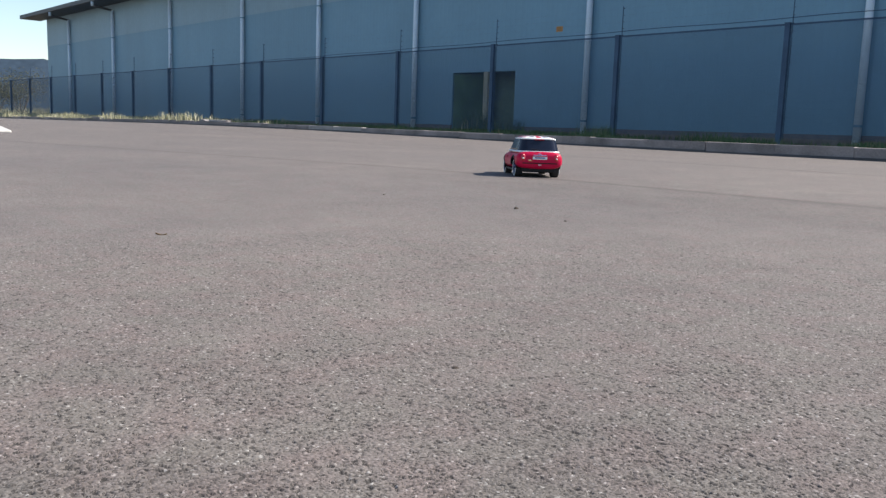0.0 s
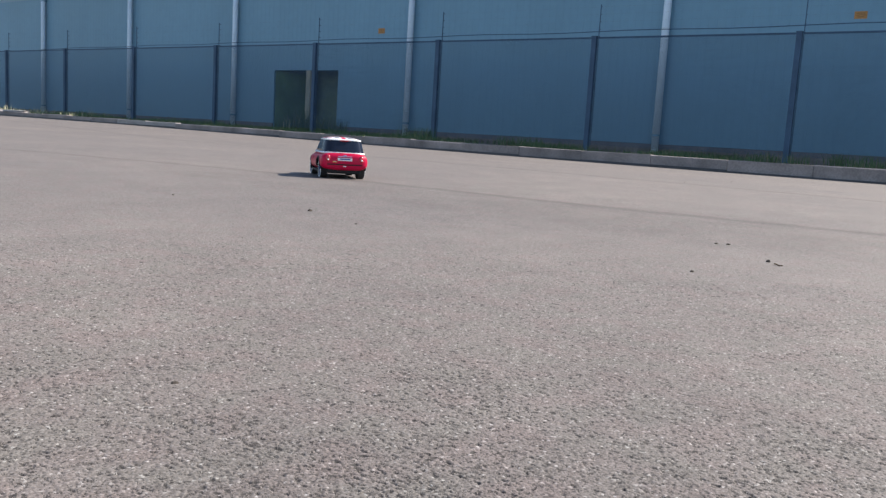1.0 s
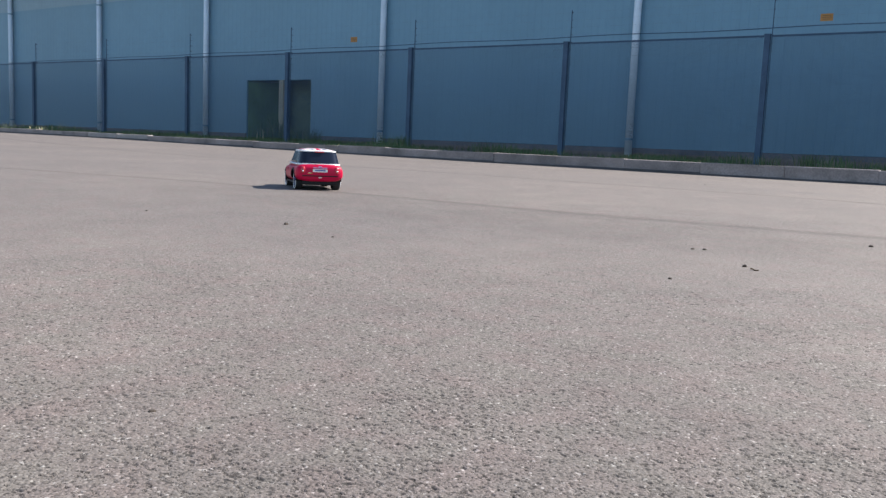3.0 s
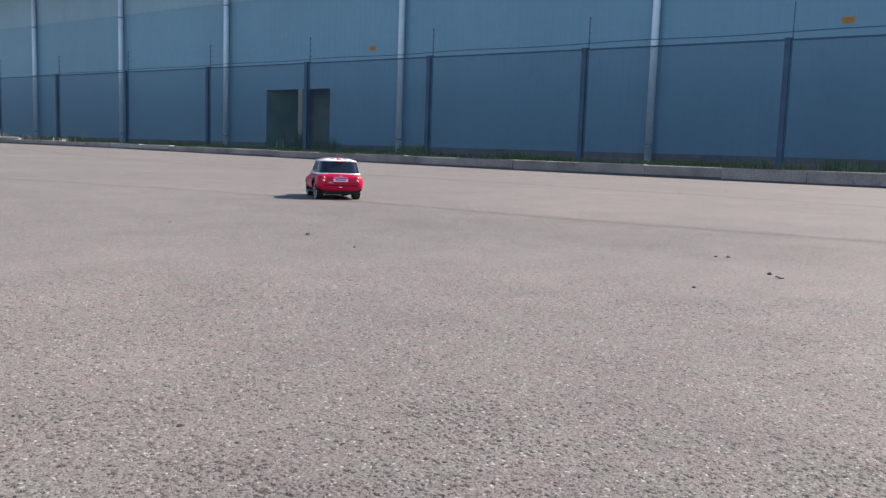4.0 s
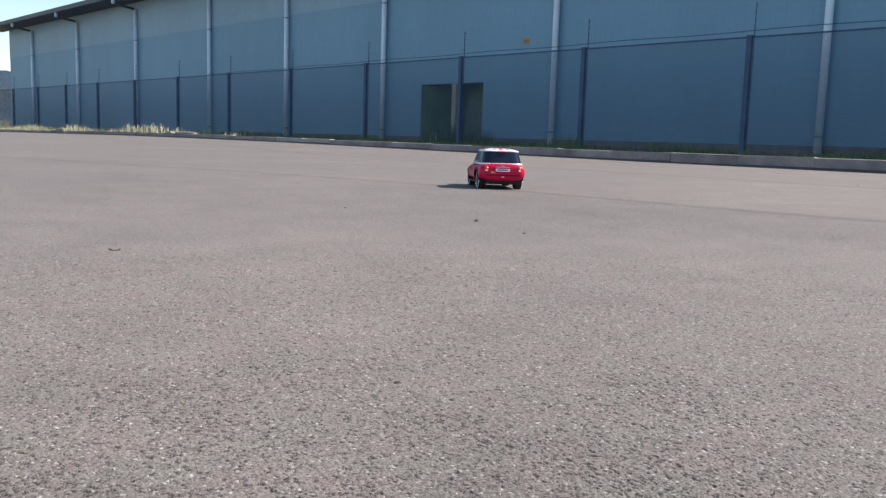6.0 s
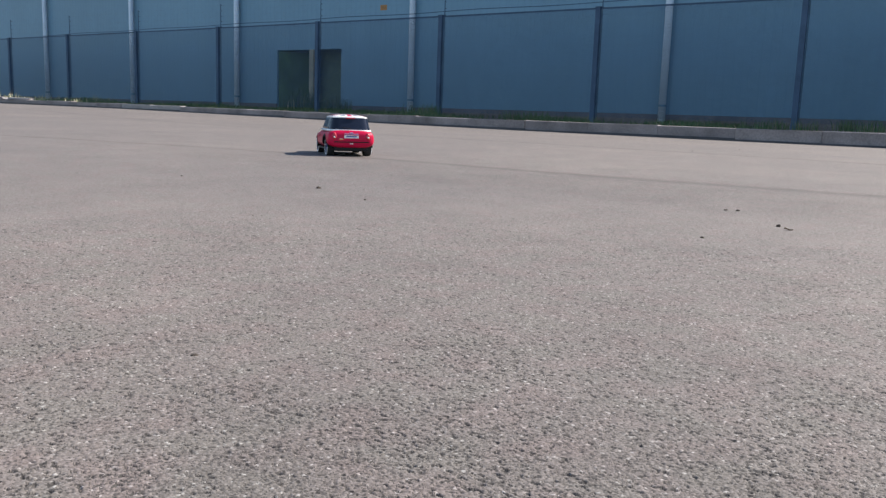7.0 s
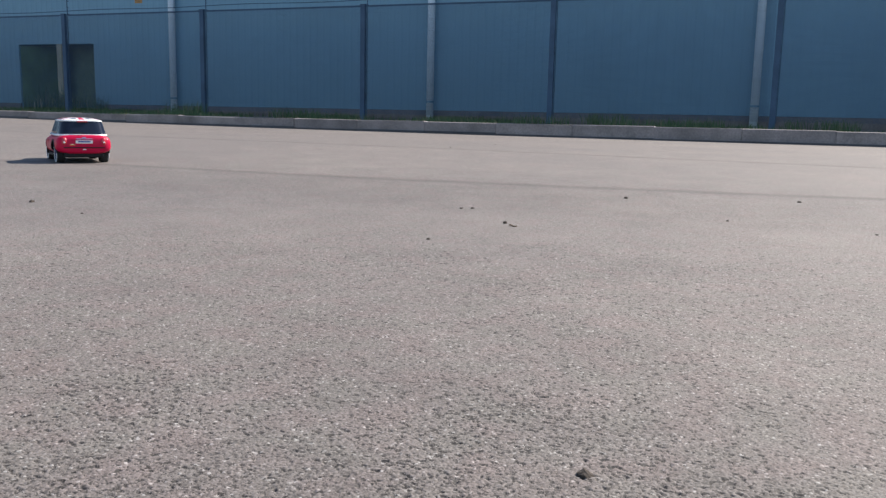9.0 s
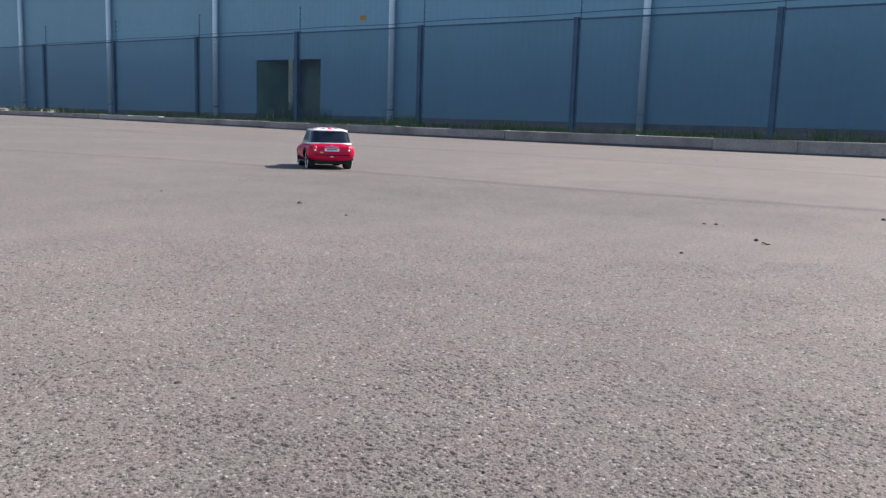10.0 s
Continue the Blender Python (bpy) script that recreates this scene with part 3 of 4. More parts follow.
def build_bush(x, y, h, r, seed):
    rng = random.Random(seed)
    b = tagged(new("bush"), "dull green bush in dry grass past the fence", "bush")
    b.location = (x, y, verge(x) - 0.04)
    bm = bmesh.new()
    tips = []
    for k in range(9):
        a = rng.uniform(0, 6.28)
        t = (r * .7 * math.cos(a) * rng.random(), r * .7 * math.sin(a) * rng.random(), h * rng.uniform(.5, .85))
        rod(bm, (0.05 * math.cos(a), 0.05 * math.sin(a), 0), t, 0.035, 6, 0.012)
        tips.append(t)
    part("stems", bm, M_BARK, b)
    verts, faces = [], []
    for k in range(2600):
        t = rng.choice(tips)
        p = [t[0] + rng.gauss(0, r * .33), t[1] + rng.gauss(0, r * .33), max(0.05, t[2] + rng.gauss(0, h * .16))]
        s = rng.uniform(0.03, 0.075)
        u = Vector((rng.gauss(0, 1), rng.gauss(0, 1), rng.gauss(0, .6))).normalized()
        w = u.orthogonal().normalized()
        o = len(verts)
        P0 = Vector(p)
        verts.extend([tuple(P0 - u * s), tuple(P0 + w * s * .5), tuple(P0 + u * s), tuple(P0 - w * s * .5)])
        faces.append((o, o + 1, o + 2, o + 3))
    part("foliage", soup("foliage", verts, faces, M_BUSH), None, b)


for args in ((-66, 16.5, 2.2, 1.5, 3), (-70.5, 19.5, 3.2, 2.4, 4), (-78, 15.5, 2.6, 2.2, 6), (-90, 22, 4.0, 3.5, 7)):
    build_bush(*args)


def build_hill():
    bm = bmesh.new()
    rows = []
    for r, zf in ((700, 0.0), (760, 1.0), (1200, 0.6)):
        row = []
        for k in range(61):
            a = radians(80 + k * 1.6)
            z = zf * (42 + 14 * noise.noise((k * 0.22, 0, r * .001)) + 5 * noise.noise((k * 0.9, 3, 0)))
            row.append(bm.verts.new((r * math.cos(a) - 0, r * math.sin(a), z - 3)))
        rows.append(row)
    for a, b in zip(rows, rows[1:]):
        for k in range(60):
            bm.faces.new((a[k], a[k + 1], b[k + 1], b[k]))
    tagged(part("backdrop_hill", bm, M_HILL, smooth=True), "hazy blue-grey wooded hill in the distance", "hill", kind="structure")


build_hill()


# ---- things on the asphalt ----
def build_clod(x, y, r, seed, flat=0.7):
    rng = random.Random(seed)
    bm = bmesh.new()
    bmesh.ops.create_icosphere(bm, subdivisions=2, radius=r)
    for v in bm.verts:
        k = 1 + 0.45 * noise.noise(v.co * (1.3 / r) + Vector((seed, 0, 0)))
        v.co = Vector((v.co.x * k * rng.uniform(.94, 1.06), v.co.y * k, v.co.z * k * flat))
    zmin = min(v.co.z for v in bm.verts)
    for v in bm.verts:
        v.co.z = max(v.co.z, zmin * 0.7)
    ob = part("clod", bm, M_CLOD)
    ob.location = (x, y, rise(x, y) - zmin * 0.7 - 0.0008)
    ob.rotation_euler = (0, 0, rng.uniform(0, 6.28))
    tagged(ob, "small dark crumb of dirt lying on asphalt", "clod", "crumbs on the yard")


for k, (cx, cy, cr) in enumerate(((-1.277, 1.381, 0.0052), (-0.488, 1.745, 0.0040), (-0.468, 1.756, 0.0042), (-0.338, 1.564, 0.0040),
                                  (-0.382, 1.303, 0.0034), (-1.201, 1.447, 0.0018), (0.035, 1.807, 0.0036), (0.284, 1.733, 0.0030),
                                  (-0.209, 2.124, 0.0050), (0.174, 2.231, 0.0042), (0.019, 0.540, 0.0046), (-0.426, 0.404, 0.0032), (-1.656, 1.300, 0.0026), (-1.063, 1.296, 0.0026),
                                  (-1.003, 0.956, 0.0019), (-0.993, 0.966, 0.0017), (0.394, 1.735, 0.0042), (0.881, 3.479, 0.0070), (0.767, 3.009, 0.0045), (-1.595, 4.602, 0.0030), (-1.619, 5.528, 0.0034))):
    build_clod(cx, cy, cr, k + 1)


def build_leaf(x, y, length, width, turn, seed):
    rng = random.Random(seed)
    bm = bmesh.new()
    top = []
    for i in range(9):
        u = i / 8
        w = width * math.sin(math.pi * min(1, u * 0.97 + 0.03)) ** 0.8
        z = 0.0025 + 0.0014 * math.sin(u * 5 + seed)
        top.append([bm.verts.new((length * (u - .5), s * w, z + abs(s) * 0.0015)) for s in (-1, 0, 1)])
    for a, b in zip(top, top[1:]):
        for j in range(2):
            bm.faces.new((a[j], a[j + 1], b[j + 1], b[j]))
    r = bmesh.ops.extrude_face_region(bm, geom=bm.faces[:])
    for v in (g for g in r["geom"] if isinstance(g, bmesh.types.BMVert)):
        v.co.z -= 0.0008
    ob = part("dry_leaf", bm, M_LEAF_DRY)
    ob.location, ob.rotation_euler = (x, y, -0.001), (0, 0, turn)
    tagged(ob, "curled dry brown leaf lying on asphalt", "leaf", "leaves on the yard")


build_leaf(-0.312, 1.526, 0.014, 0.0030, 0.4, 1)
build_leaf(-1.213, 0.526, 0.017, 0.0028, 0.9, 2)


def build_white_block():
    bm = bmesh.new()
    box(bm, -0.85, 0.85, -0.12, 0.12, 0, 0.05, 0.02)
    for v in bm.verts:
        if v.co.x > 0.6:
            v.co.y *= 0.55
            v.co.z *= 0.6
    ob = part("white_block", bm, M_WHITE_PAINT)
    ob.location, ob.rotation_euler = (-9.55, 2.40, rise(-9.55, 2.40) - 0.014), (0, 0, radians(-10))
    tagged(ob, "low white-painted concrete block on the yard", "block")


build_white_block()


# ---- radio-controlled toy car: x forward, y to its left side ----
CX = [-.178, -.175, -.169, -.158, -.120, -.060, .000, .054, .086, .116, .136, .147, .1545, .159, .1615]
CW = [.062, .0725, .0785, .0820, .0855, .0858, .084, .0835, .0838, .0840, .0838, .0815, .0755, .0675, .0540]
CT = [.074, .083, .0885, .0910, .0918, .0915, .0908, .0895, .0868, .0815, .0765, .0715, .0660, .0605, .0545]
CB = [.038, .033, .030, .029, .027, .0235, .023, .023, .022, .019, .0165, .0155, .0165, .0195, .026]


def shell_at(x):
    return [float(np.interp(x, CX, q)) for q in (CW, CT, CB)]


def shell_point(x, ang, n=3.6):
    w, zt, zb = shell_at(x)
    zc, hh = (zt + zb) / 2, (zt - zb) / 2
    c, s = math.cos(ang), math.sin(ang)
    y = math.copysign(abs(c) ** (2 / n), c)
    z = math.copysign(abs(s) ** (2 / n), s)
    return Vector((x, y * w * (1 - 0.05 * max(0, z)), zc + hh * z))


def shell_top(x, y, n=3.6):
    w, zt, zb = shell_at(x)
    zc, hh = (zt + zb) / 2, (zt - zb) / 2
    return zc + hh * max(0.0, 1 - abs(y / (w * 0.955)) ** n) ** (1 / n)


def shell_side(x, z, n=3.6):
    w, zt, zb = shell_at(x)
    zc, hh = (zt + zb) / 2, (zt - zb) / 2
    q = (z - zc) / hh
    return w * max(0.0, 1 - abs(q) ** n) ** (1 / n) * (1 - 0.05 * max(0, q))


def shell_front(y, z, sign=1):
    """The x at which the nose (or the tail) passes through y, z."""
    lo, hi = (0.08, 0.1615) if sign > 0 else (-0.08, -0.178)
    for _ in range(30):
        mid = (lo + hi) / 2
        inside = abs(y) < shell_side(mid, z) and shell_at(mid)[2] < z < shell_at(mid)[1]
        lo, hi = (mid, hi) if inside else (lo, mid)
    return lo


AXLE_F, AXLE_R, WHEEL_R = 0.118, -0.112, 0.0325


def roof_rect(u, n=44):
    """Rounded outline of the cabin at height share u (0 waist, 1 roof): list of x, y."""
    xr, xf = -0.168 + 0.022 * u, 0.093 - 0.062 * u
    w = 0.0765 - 0.0125 * u
    cx, hx = (xr + xf) / 2, (xf - xr) / 2
    pts = []
    for k in range(n):
        a = 2 * math.pi * k / n
        c, s = math.cos(a), math.sin(a)
        p = 5.0
        px = math.copysign(abs(c) ** (2 / p), c)
        py = math.copysign(abs(s) ** (2 / p), s)
        taper = 1 - 0.10 * max(0, px) ** 2
        pts.append((cx + hx * px, w * py * taper))
    return pts


def loft(bm, rings, cap=True):
    vs = [[bm.verts.new(p) for p in r] for r in rings]
    n = len(vs[0])
    for a, b in zip(vs, vs[1:]):
        for i in range(n):
            j = (i + 1) % n
            bm.faces.new((a[i], a[j], b[j], b[i]))
    if cap:
        bm.faces.new(vs[0]), bm.faces.new(vs[-1])
    return vs


def patch_on(bm, point, us, vs, lift, thick=0.0006):
    """A thin curved plate: point(u, v) gives place and normal."""
    g = []
    for u in us:
        g.append([])
        for v in vs:
            p, nrm = point(u, v)
            g[-1].append((bm.verts.new(p + nrm * lift), bm.verts.new(p + nrm * (lift - thick - 0.0008))))
    for i in range(len(us) - 1):
        for j in range(len(vs) - 1):
            bm.faces.new((g[i][j][0], g[i + 1][j][0], g[i + 1][j + 1][0], g[i][j + 1][0]))
    for i in range(len(us) - 1):
        for j in (0, len(vs) - 1):
            bm.faces.new((g[i][j][0], g[i + 1][j][0], g[i + 1][j][1], g[i][j][1]))
    for j in range(len(vs) - 1):
        for i in (0, len(us) - 1):
            bm.faces.new((g[i][j][0], g[i][j + 1][0], g[i][j + 1][1], g[i][j][1]))


def nose_point(y, z, sign=1):
    x = shell_front(y, z, sign)
    e = 0.002
    dx_dy = (shell_front(y + e, z, sign) - shell_front(y - e, z, sign)) / (2 * e)
    dx_dz = (shell_front(y, z + e, sign) - shell_front(y, z - e, sign)) / (2 * e)
    nrm = Vector((1, -dx_dy, -dx_dz)).normalized() if sign > 0 else Vector((-1, dx_dy, dx_dz)).normalized()
    return Vector((x, y, z)), nrm


def plate(y0, y1, z0, z1, sign, lift=0.0007, n=10):
    bm = bmesh.new()
    patch_on(bm, lambda y, z: nose_point(y, z, sign), np.linspace(y0, y1, n), np.linspace(z0, z1, 4), lift)
    return bm


def oval(cy, cz, ry, rz, sign, lift0, lift1, hole=0.0, rings=4, seg=28):
    """A domed oval lamp (or ring, with a hole) lying on the nose or tail."""
    bm = bmesh.new()
    g = []
    for r in np.linspace(1.0, hole, rings):
        row = []
        for k in range(seg):
            a = 2 * math.pi * k / seg
            p, nrm = nose_point(cy + ry * r * math.cos(a), cz + rz * r * math.sin(a), sign)
            row.append(bm.verts.new(p + nrm * (lift0 + (lift1 - lift0) * (1 - r * r))))
        g.append(row)
    base = []
    for k in range(seg):
        a = 2 * math.pi * k / seg
        p, nrm = nose_point(cy + ry * math.cos(a), cz + rz * math.sin(a), sign)
        base.append(bm.verts.new(p - nrm * 0.002))
    g.insert(0, base)
    for a, b in zip(g, g[1:]):
        for i in range(seg):
            j = (i + 1) % seg
            bm.faces.new((a[i], a[j], b[j], b[i]))
    if hole < 0.02:
        bmesh.ops.remove_doubles(bm, verts=bm.verts, dist=1e-6)
    return bm


def build_wheel(parent, x, side, steer=0.0):
    """Tyre, white ring, blue dish and spokes; axis along y."""
    w = new("wheel")
    w.parent = parent
    w.location = (x, side * 0.0645, WHEEL_R)
    w.rotation_euler = (0, 0, steer + (math.pi if side < 0 else 0))
    hub = build_wheel.cache
    if not hub:
        def lathe(prof, seg=40):
            bm = bmesh.new()
            rings = [[bm.verts.new((r * math.cos(2 * math.pi * k / seg), y, r * math.sin(2 * math.pi * k / seg))) for k in range(seg)] for r, y in prof]
            for a, b in zip(rings, rings[1:]):
                for i in range(seg):
                    j = (i + 1) % seg
                    bm.faces.new((a[i], a[j], b[j], b[i]))
            return bm
        hub["tyre"] = finish("tyre", lathe([(.024, -.0125), (.030, -.0125), (.0322, -.010), (.0325, -.004), (.0325, .004), (.0322, .0105), (.0308, .0130), (.0295, .0135), (.0240, .0120)]), M_TYRE, True)
        hub["ring"] = finish("white_ring", lathe([(.0312, .0115), (.0311, .0134), (.0302, .0140), (.0283, .0137), (.0278, .0120)]), M_RING, True)
        hub["dish"] = finish("dish", lathe([(.0281, .0120), (.0270, .0115), (.0248, .0065), (.012, .0060), (.006, .0075), (.0001, .0075)]), M_RIM, True)
        bm = bmesh.new()
        rod(bm, (0, .0065, 0), (0, .0135, 0), .0045, 14)
        hub["cap"] = finish("hub_cap", bm, M_RIM)
        bm = bmesh.new()
        a = [(-.0021, .0105, .004), (.0021, .0105, .004), (.0034, .0128, .0274), (-.0034, .0128, .0274)]
        v0 = [bm.verts.new(p) for p in a]
        v1 = [bm.verts.new((p[0] * 1.25, p[1] - .0045, p[2])) for p in a]
        bm.faces.new(v0)
        for i in range(4):
            j = (i + 1) % 4
            bm.faces.new((v0[i], v0[j], v1[j], v1[i]))
        hub["spoke"] = finish("spoke", bm, M_RIM)
    part("tyre", hub["tyre"], None, w, "black low-profile rubber tyre")
    part("white_ring", hub["ring"], None, w, "white ring round the wheel")
    part("dish", hub["dish"], None, w)
    part("hub_cap", hub["cap"], None, w)
    for k in range(7):
        s = part("spoke", hub["spoke"], None, w)
        s.rotation_euler = (0, 2 * math.pi * k / 7 + x * 3, 0)


build_wheel.cache = {}


def build_car(m):
    car = tagged(new("toy_car"), "red radio-controlled toy hatchback with white roof flag and blue wheels", "toy car")
    car.matrix_world = m
    # shell with wheel arches cut out
    bm = bmesh.new()
    xs = sorted(set(CX) | set(np.round(np.linspace(-.17, .1545, 48), 4)))
    n = 56
    loft(bm, [[shell_point(x, 2 * math.pi * k / n) for k in range(n)] for x in xs])
    shell = part("shell", bm, [M_RED, M_BLACK], car, "glossy red painted shell", True)
    cut = bmesh.new()
    for ax in (AXLE_F, AXLE_R):
        r0 = len(cut.faces)
        for sgn in (1, -1):
            rod(cut, (ax, sgn * 0.045, WHEEL_R + 0.002), (ax, sgn * 0.12, WHEEL_R + 0.001), 0.0345 if ax > 0 else 0.0358, 40)
    for f in cut.faces:
        f.material_index = 1
    cutter = part("cutter", cut, [M_RED, M_BLACK], car)
    md = shell.modifiers.new("arches", "BOOLEAN")
    md.operation, md.solver, md.object = "DIFFERENCE", "EXACT", cutter
    dg = bpy.context.evaluated_depsgraph_get()
    dg.update()
    me = bpy.data.meshes.new_from_object(shell.evaluated_get(dg))
    shell.modifiers.clear()
    shell.data = me
    bpy.data.objects.remove(cutter)
    # cabin
    bm = bmesh.new()
    loft(bm, [[(x, y, 0.086 + 0.0485 * u) for x, y in roof_rect(u)] for u in (0.0, 0.12, 0.4, 0.7, 0.9, 1.0)])
    part("cabin_glass", bm, M_GLASS, car, "dark smoked windows all round", True)
    bm = bmesh.new()
    loft(bm, [[(x, y * (1 + e), z - 0.05 * max(0.0, x - 0.045)) for x, y in roof_rect(u)] for u, z, e in ((0.0, .0845, .02), (0.0, .0866, .052), (0.0, .0882, .048), (0.03, .0898, .034), (0.05, .0910, .016), (0.07, .0910, .0))], cap=False)
    part("waist_strip", bm, M_CARWHITE, car, "white strip round the waist")
    # side windows, slightly proud of the dark cabin
    def cabin_side(x, u):
        xr_, xf_ = -0.168 + 0.022 * u, 0.093 - 0.062 * u
        q = (x - (xr_ + xf_) / 2) / ((xf_ - xr_) / 2)
        w_ = 0.0765 - 0.0125 * u
        return w_ * max(0.0, 1 - abs(q) ** 5.0) ** 0.2 * (1 - 0.10 * max(0, q) ** 2)
    for sgn in (1, -1):
        for a0, a1, b0, b1 in ((0.17, 0.885, 0.10, 0.87),):
            bm = bmesh.new()

            def pane(s, u, sgn=sgn, a0=a0, a1=a1, b0=b0, b1=b1):
                xr_, xf_ = -0.168 + 0.022 * u, 0.093 - 0.062 * u
                f0, f1 = a0 + (b0 - a0) * u, a1 + (b1 - a1) * u
                x = xr_ + (xf_ - xr_) * (f0 + (f1 - f0) * s)
                return Vector((x, sgn * cabin_side(x, u), 0.086 + 0.0485 * u)), Vector((0, sgn, 0.25)).normalized()
            patch_on(bm, pane, np.linspace(0, 1, 20), np.linspace(0.10, 0.97, 6), 0.0003)
            part("side_window", bm, M_SIDEGLASS, car, "glossy tinted side window", True)
    # pale licence sticker in the corner of the windscreen
    q0, q1 = roof_rect(0.20, 360)[33], roof_rect(0.20, 360)[37]
    q2 = roof_rect(0.30, 360)[33]
    A, B, C = Vector((*q0, 0.0957)), Vector((*q1, 0.0957)), Vector((*q2, 0.1006))
    ex, ez = (B - A).normalized(), (C - A).normalized()
    nrm = ex.cross(ez).normalized()
    nrm = nrm if nrm.x > 0 else -nrm
    bm = bmesh.new()
    quad = [A + nrm * h + ex * i * 0.0045 + ez * j * 0.0045 for h in (0.0008, -0.001) for i, j in ((0, 0), (1, 0), (1, 1), (0, 1))]
    vs = [bm.verts.new(p) for p in quad]
    for f in ((0, 1, 2, 3), (4, 5, 6, 7), (0, 1, 5, 4), (1, 2, 6, 5), (2, 3, 7, 6), (3, 0, 4, 7)):
        bm.faces.new([vs[i] for i in f])
    part("windscreen_sticker", bm, M_LENS, car, "small pale windscreen sticker")
    # roof with a flag painted on it
    outline = roof_rect(1.0)
    xr, xf = min(p[0] for p in outline), max(p[0] for p in outline)
    cx, hx, wy = (xr + xf) / 2, (xf - xr) / 2 + 0.003, 0.0655
    bm = bmesh.new()
    rings = 26
    center = None
    prev = None
    for k in range(rings + 1):
        s = 1 - k / rings
        row = []
        for x, y in outline:
            px, py = cx + (x - cx) * s * (hx / ((xf - xr) / 2)), y * s * (wy / 0.064)
            z = 0.1335 + 0.0085 * (1 - s ** 3.2)
            row.append((px, py, z))
        if s > 0:
            row = [bm.verts.new(p) for p in row]
            if prev is None:
                under = [bm.verts.new((v.co.x, v.co.y, 0.1305)) for v in row]
                for i in range(len(row)):
                    j = (i + 1) % len(row)
                    bm.faces.new((under[i], under[j], row[j], row[i]))
            else:
                for i in range(len(row)):
                    j = (i + 1) % len(row)
                    bm.faces.new((prev[i], prev[j], row[j], row[i]))
            prev = row
        else:
            c = bm.verts.new((cx, 0, 0.142))
            for i in range(len(prev)):
                bm.faces.new((prev[i], prev[(i + 1) % len(prev)], c))
    bmesh.ops.subdivide_edges(bm, edges=[e for e in bm.edges if e.calc_length() > 0.0022], cuts=2, use_grid_fill=True)
    for f in bm.faces:
        c = f.calc_center_median()
        u, v = (c.x - cx) / hx, c.y / wy
        au, av = abs(u), abs(v)
        if c.z < 0.1342 or max(au, av) > 0.90:
            continue
        if u < -0.80 and av > 0.10:
            continue
        if av < 0.10 or au < 0.07:
            f.material_index = 1
        elif av < 0.24 or au < 0.17:
            f.material_index = 0
        elif abs(au - av) < 0.035:
            f.material_index = 1
        elif abs(au - av) > 0.24:
            f.material_index = 2
    part("roof", bm, [M_CARWHITE, M_RED, M_CARBLUE], car, "white roof painted with a red and navy cross flag", True)
    # bonnet stripes
    for sgn in (1, -1):
        bm = bmesh.new()

        def hood(x, y):
            e = 0.001
            z = shell_top(x, y)
            nx = -(shell_top(x + e, y) - shell_top(x - e, y)) / (2 * e)
            ny = -(shell_top(x, y + e) - shell_top(x, y - e)) / (2 * e)
            return Vector((x, y, z)), Vector((nx, ny, 1)).normalized()
        ys = np.linspace(sgn * 0.016, sgn * 0.036, 5)
        patch_on(bm, hood, np.linspace(0.094, 0.156, 24), ys, 0.0004)
        part("bonnet_stripe", bm, M_CARWHITE, car, "white bonnet stripe")
    # nose
    for sgn in (1, -1):
        ring = part("headlight", oval(sgn * 0.0555, 0.0605, 0.0095, 0.0125, 1, 0.0016, 0.0022, 0.78), M_CARWHITE, car, "oval white-ringed headlight", True)
        part("lens", oval(sgn * 0.0555, 0.0605, 0.0078, 0.0102, 1, 0.0012, 0.0030), M_LENS, ring, smooth=True)
        fog = part("fog_lamp", oval(sgn * 0.053, 0.0405, 0.0040, 0.0034, 1, 0.001, 0.002), M_LENS, car, "small round fog lamp", True)
        part("bumper_strip", plate(sgn * 0.030, sgn * 0.064, 0.0335, 0.0358, 1, 0.0010), M_CARWHITE, car, "white bumper strip")
    part("grille", plate(-0.040, 0.040, 0.0455, 0.0595, 1, 0.0005, 16), M_BLACK, car, "black radiator grille")
    part("grille_oval", oval(0, 0.0528, 0.0175, 0.0036, 1, 0.0012, 0.0022), M_CHROME, car, "flat chrome oval in the grille", True)
    part("badge", oval(0, 0.0622, 0.0080, 0.0018, 1, 0.0008, 0.0016), M_CHROME, car, "plain oval chrome badge", True)
    part("front_bumper", plate(-0.040, 0.040, 0.0398, 0.0438, 1, 0.0022, 16), M_PALE, car, "pale pinkish bumper bar")
    pl = part("number_plate", plate(-0.020, 0.020, 0.0310, 0.0380, 1, 0.0024, 12), M_CARWHITE, car, "white plate with blurred print")
    part("print_bar", plate(-0.016, 0.016, 0.0332, 0.0358, 1, 0.0028, 12), M_BAR, pl)
    part("lower_grille", plate(-0.044, 0.044, 0.0225, 0.0300, 1, 0.0006, 16), M_BLACK, car, "black lower air intake")
    part("lower_intake", boxed(.112, .154, -.052, .052, .012, .0205, .003), M_BLACK, car, "black lower front lip")
    # tail
    for sgn in (1, -1):
        lamp = part("tail_light", oval(sgn * 0.058, 0.069, 0.0066, 0.0118, -1, 0.0012, 0.0024), M_TAIL, car, "upright red tail light", True)
        part("lamp_ring", oval(sgn * 0.058, 0.069, 0.0076, 0.0128, -1, 0.0010, 0.0016, 0.90), M_RED, lamp, "thin red ring", True)
        # white dot stands in for the highlight on the lamp
        part("lamp_glint", oval(sgn * 0.058, 0.0655, 0.0026, 0.0022, -1, 0.0026, 0.0034), M_CARWHITE, lamp, "small white dot painted as a glint", True)
    part("brake_light", boxed(-.1535, -.1475, -.016, .016, .1285, .1318, .0008), M_TAIL, car, "red brake light above the rear window")
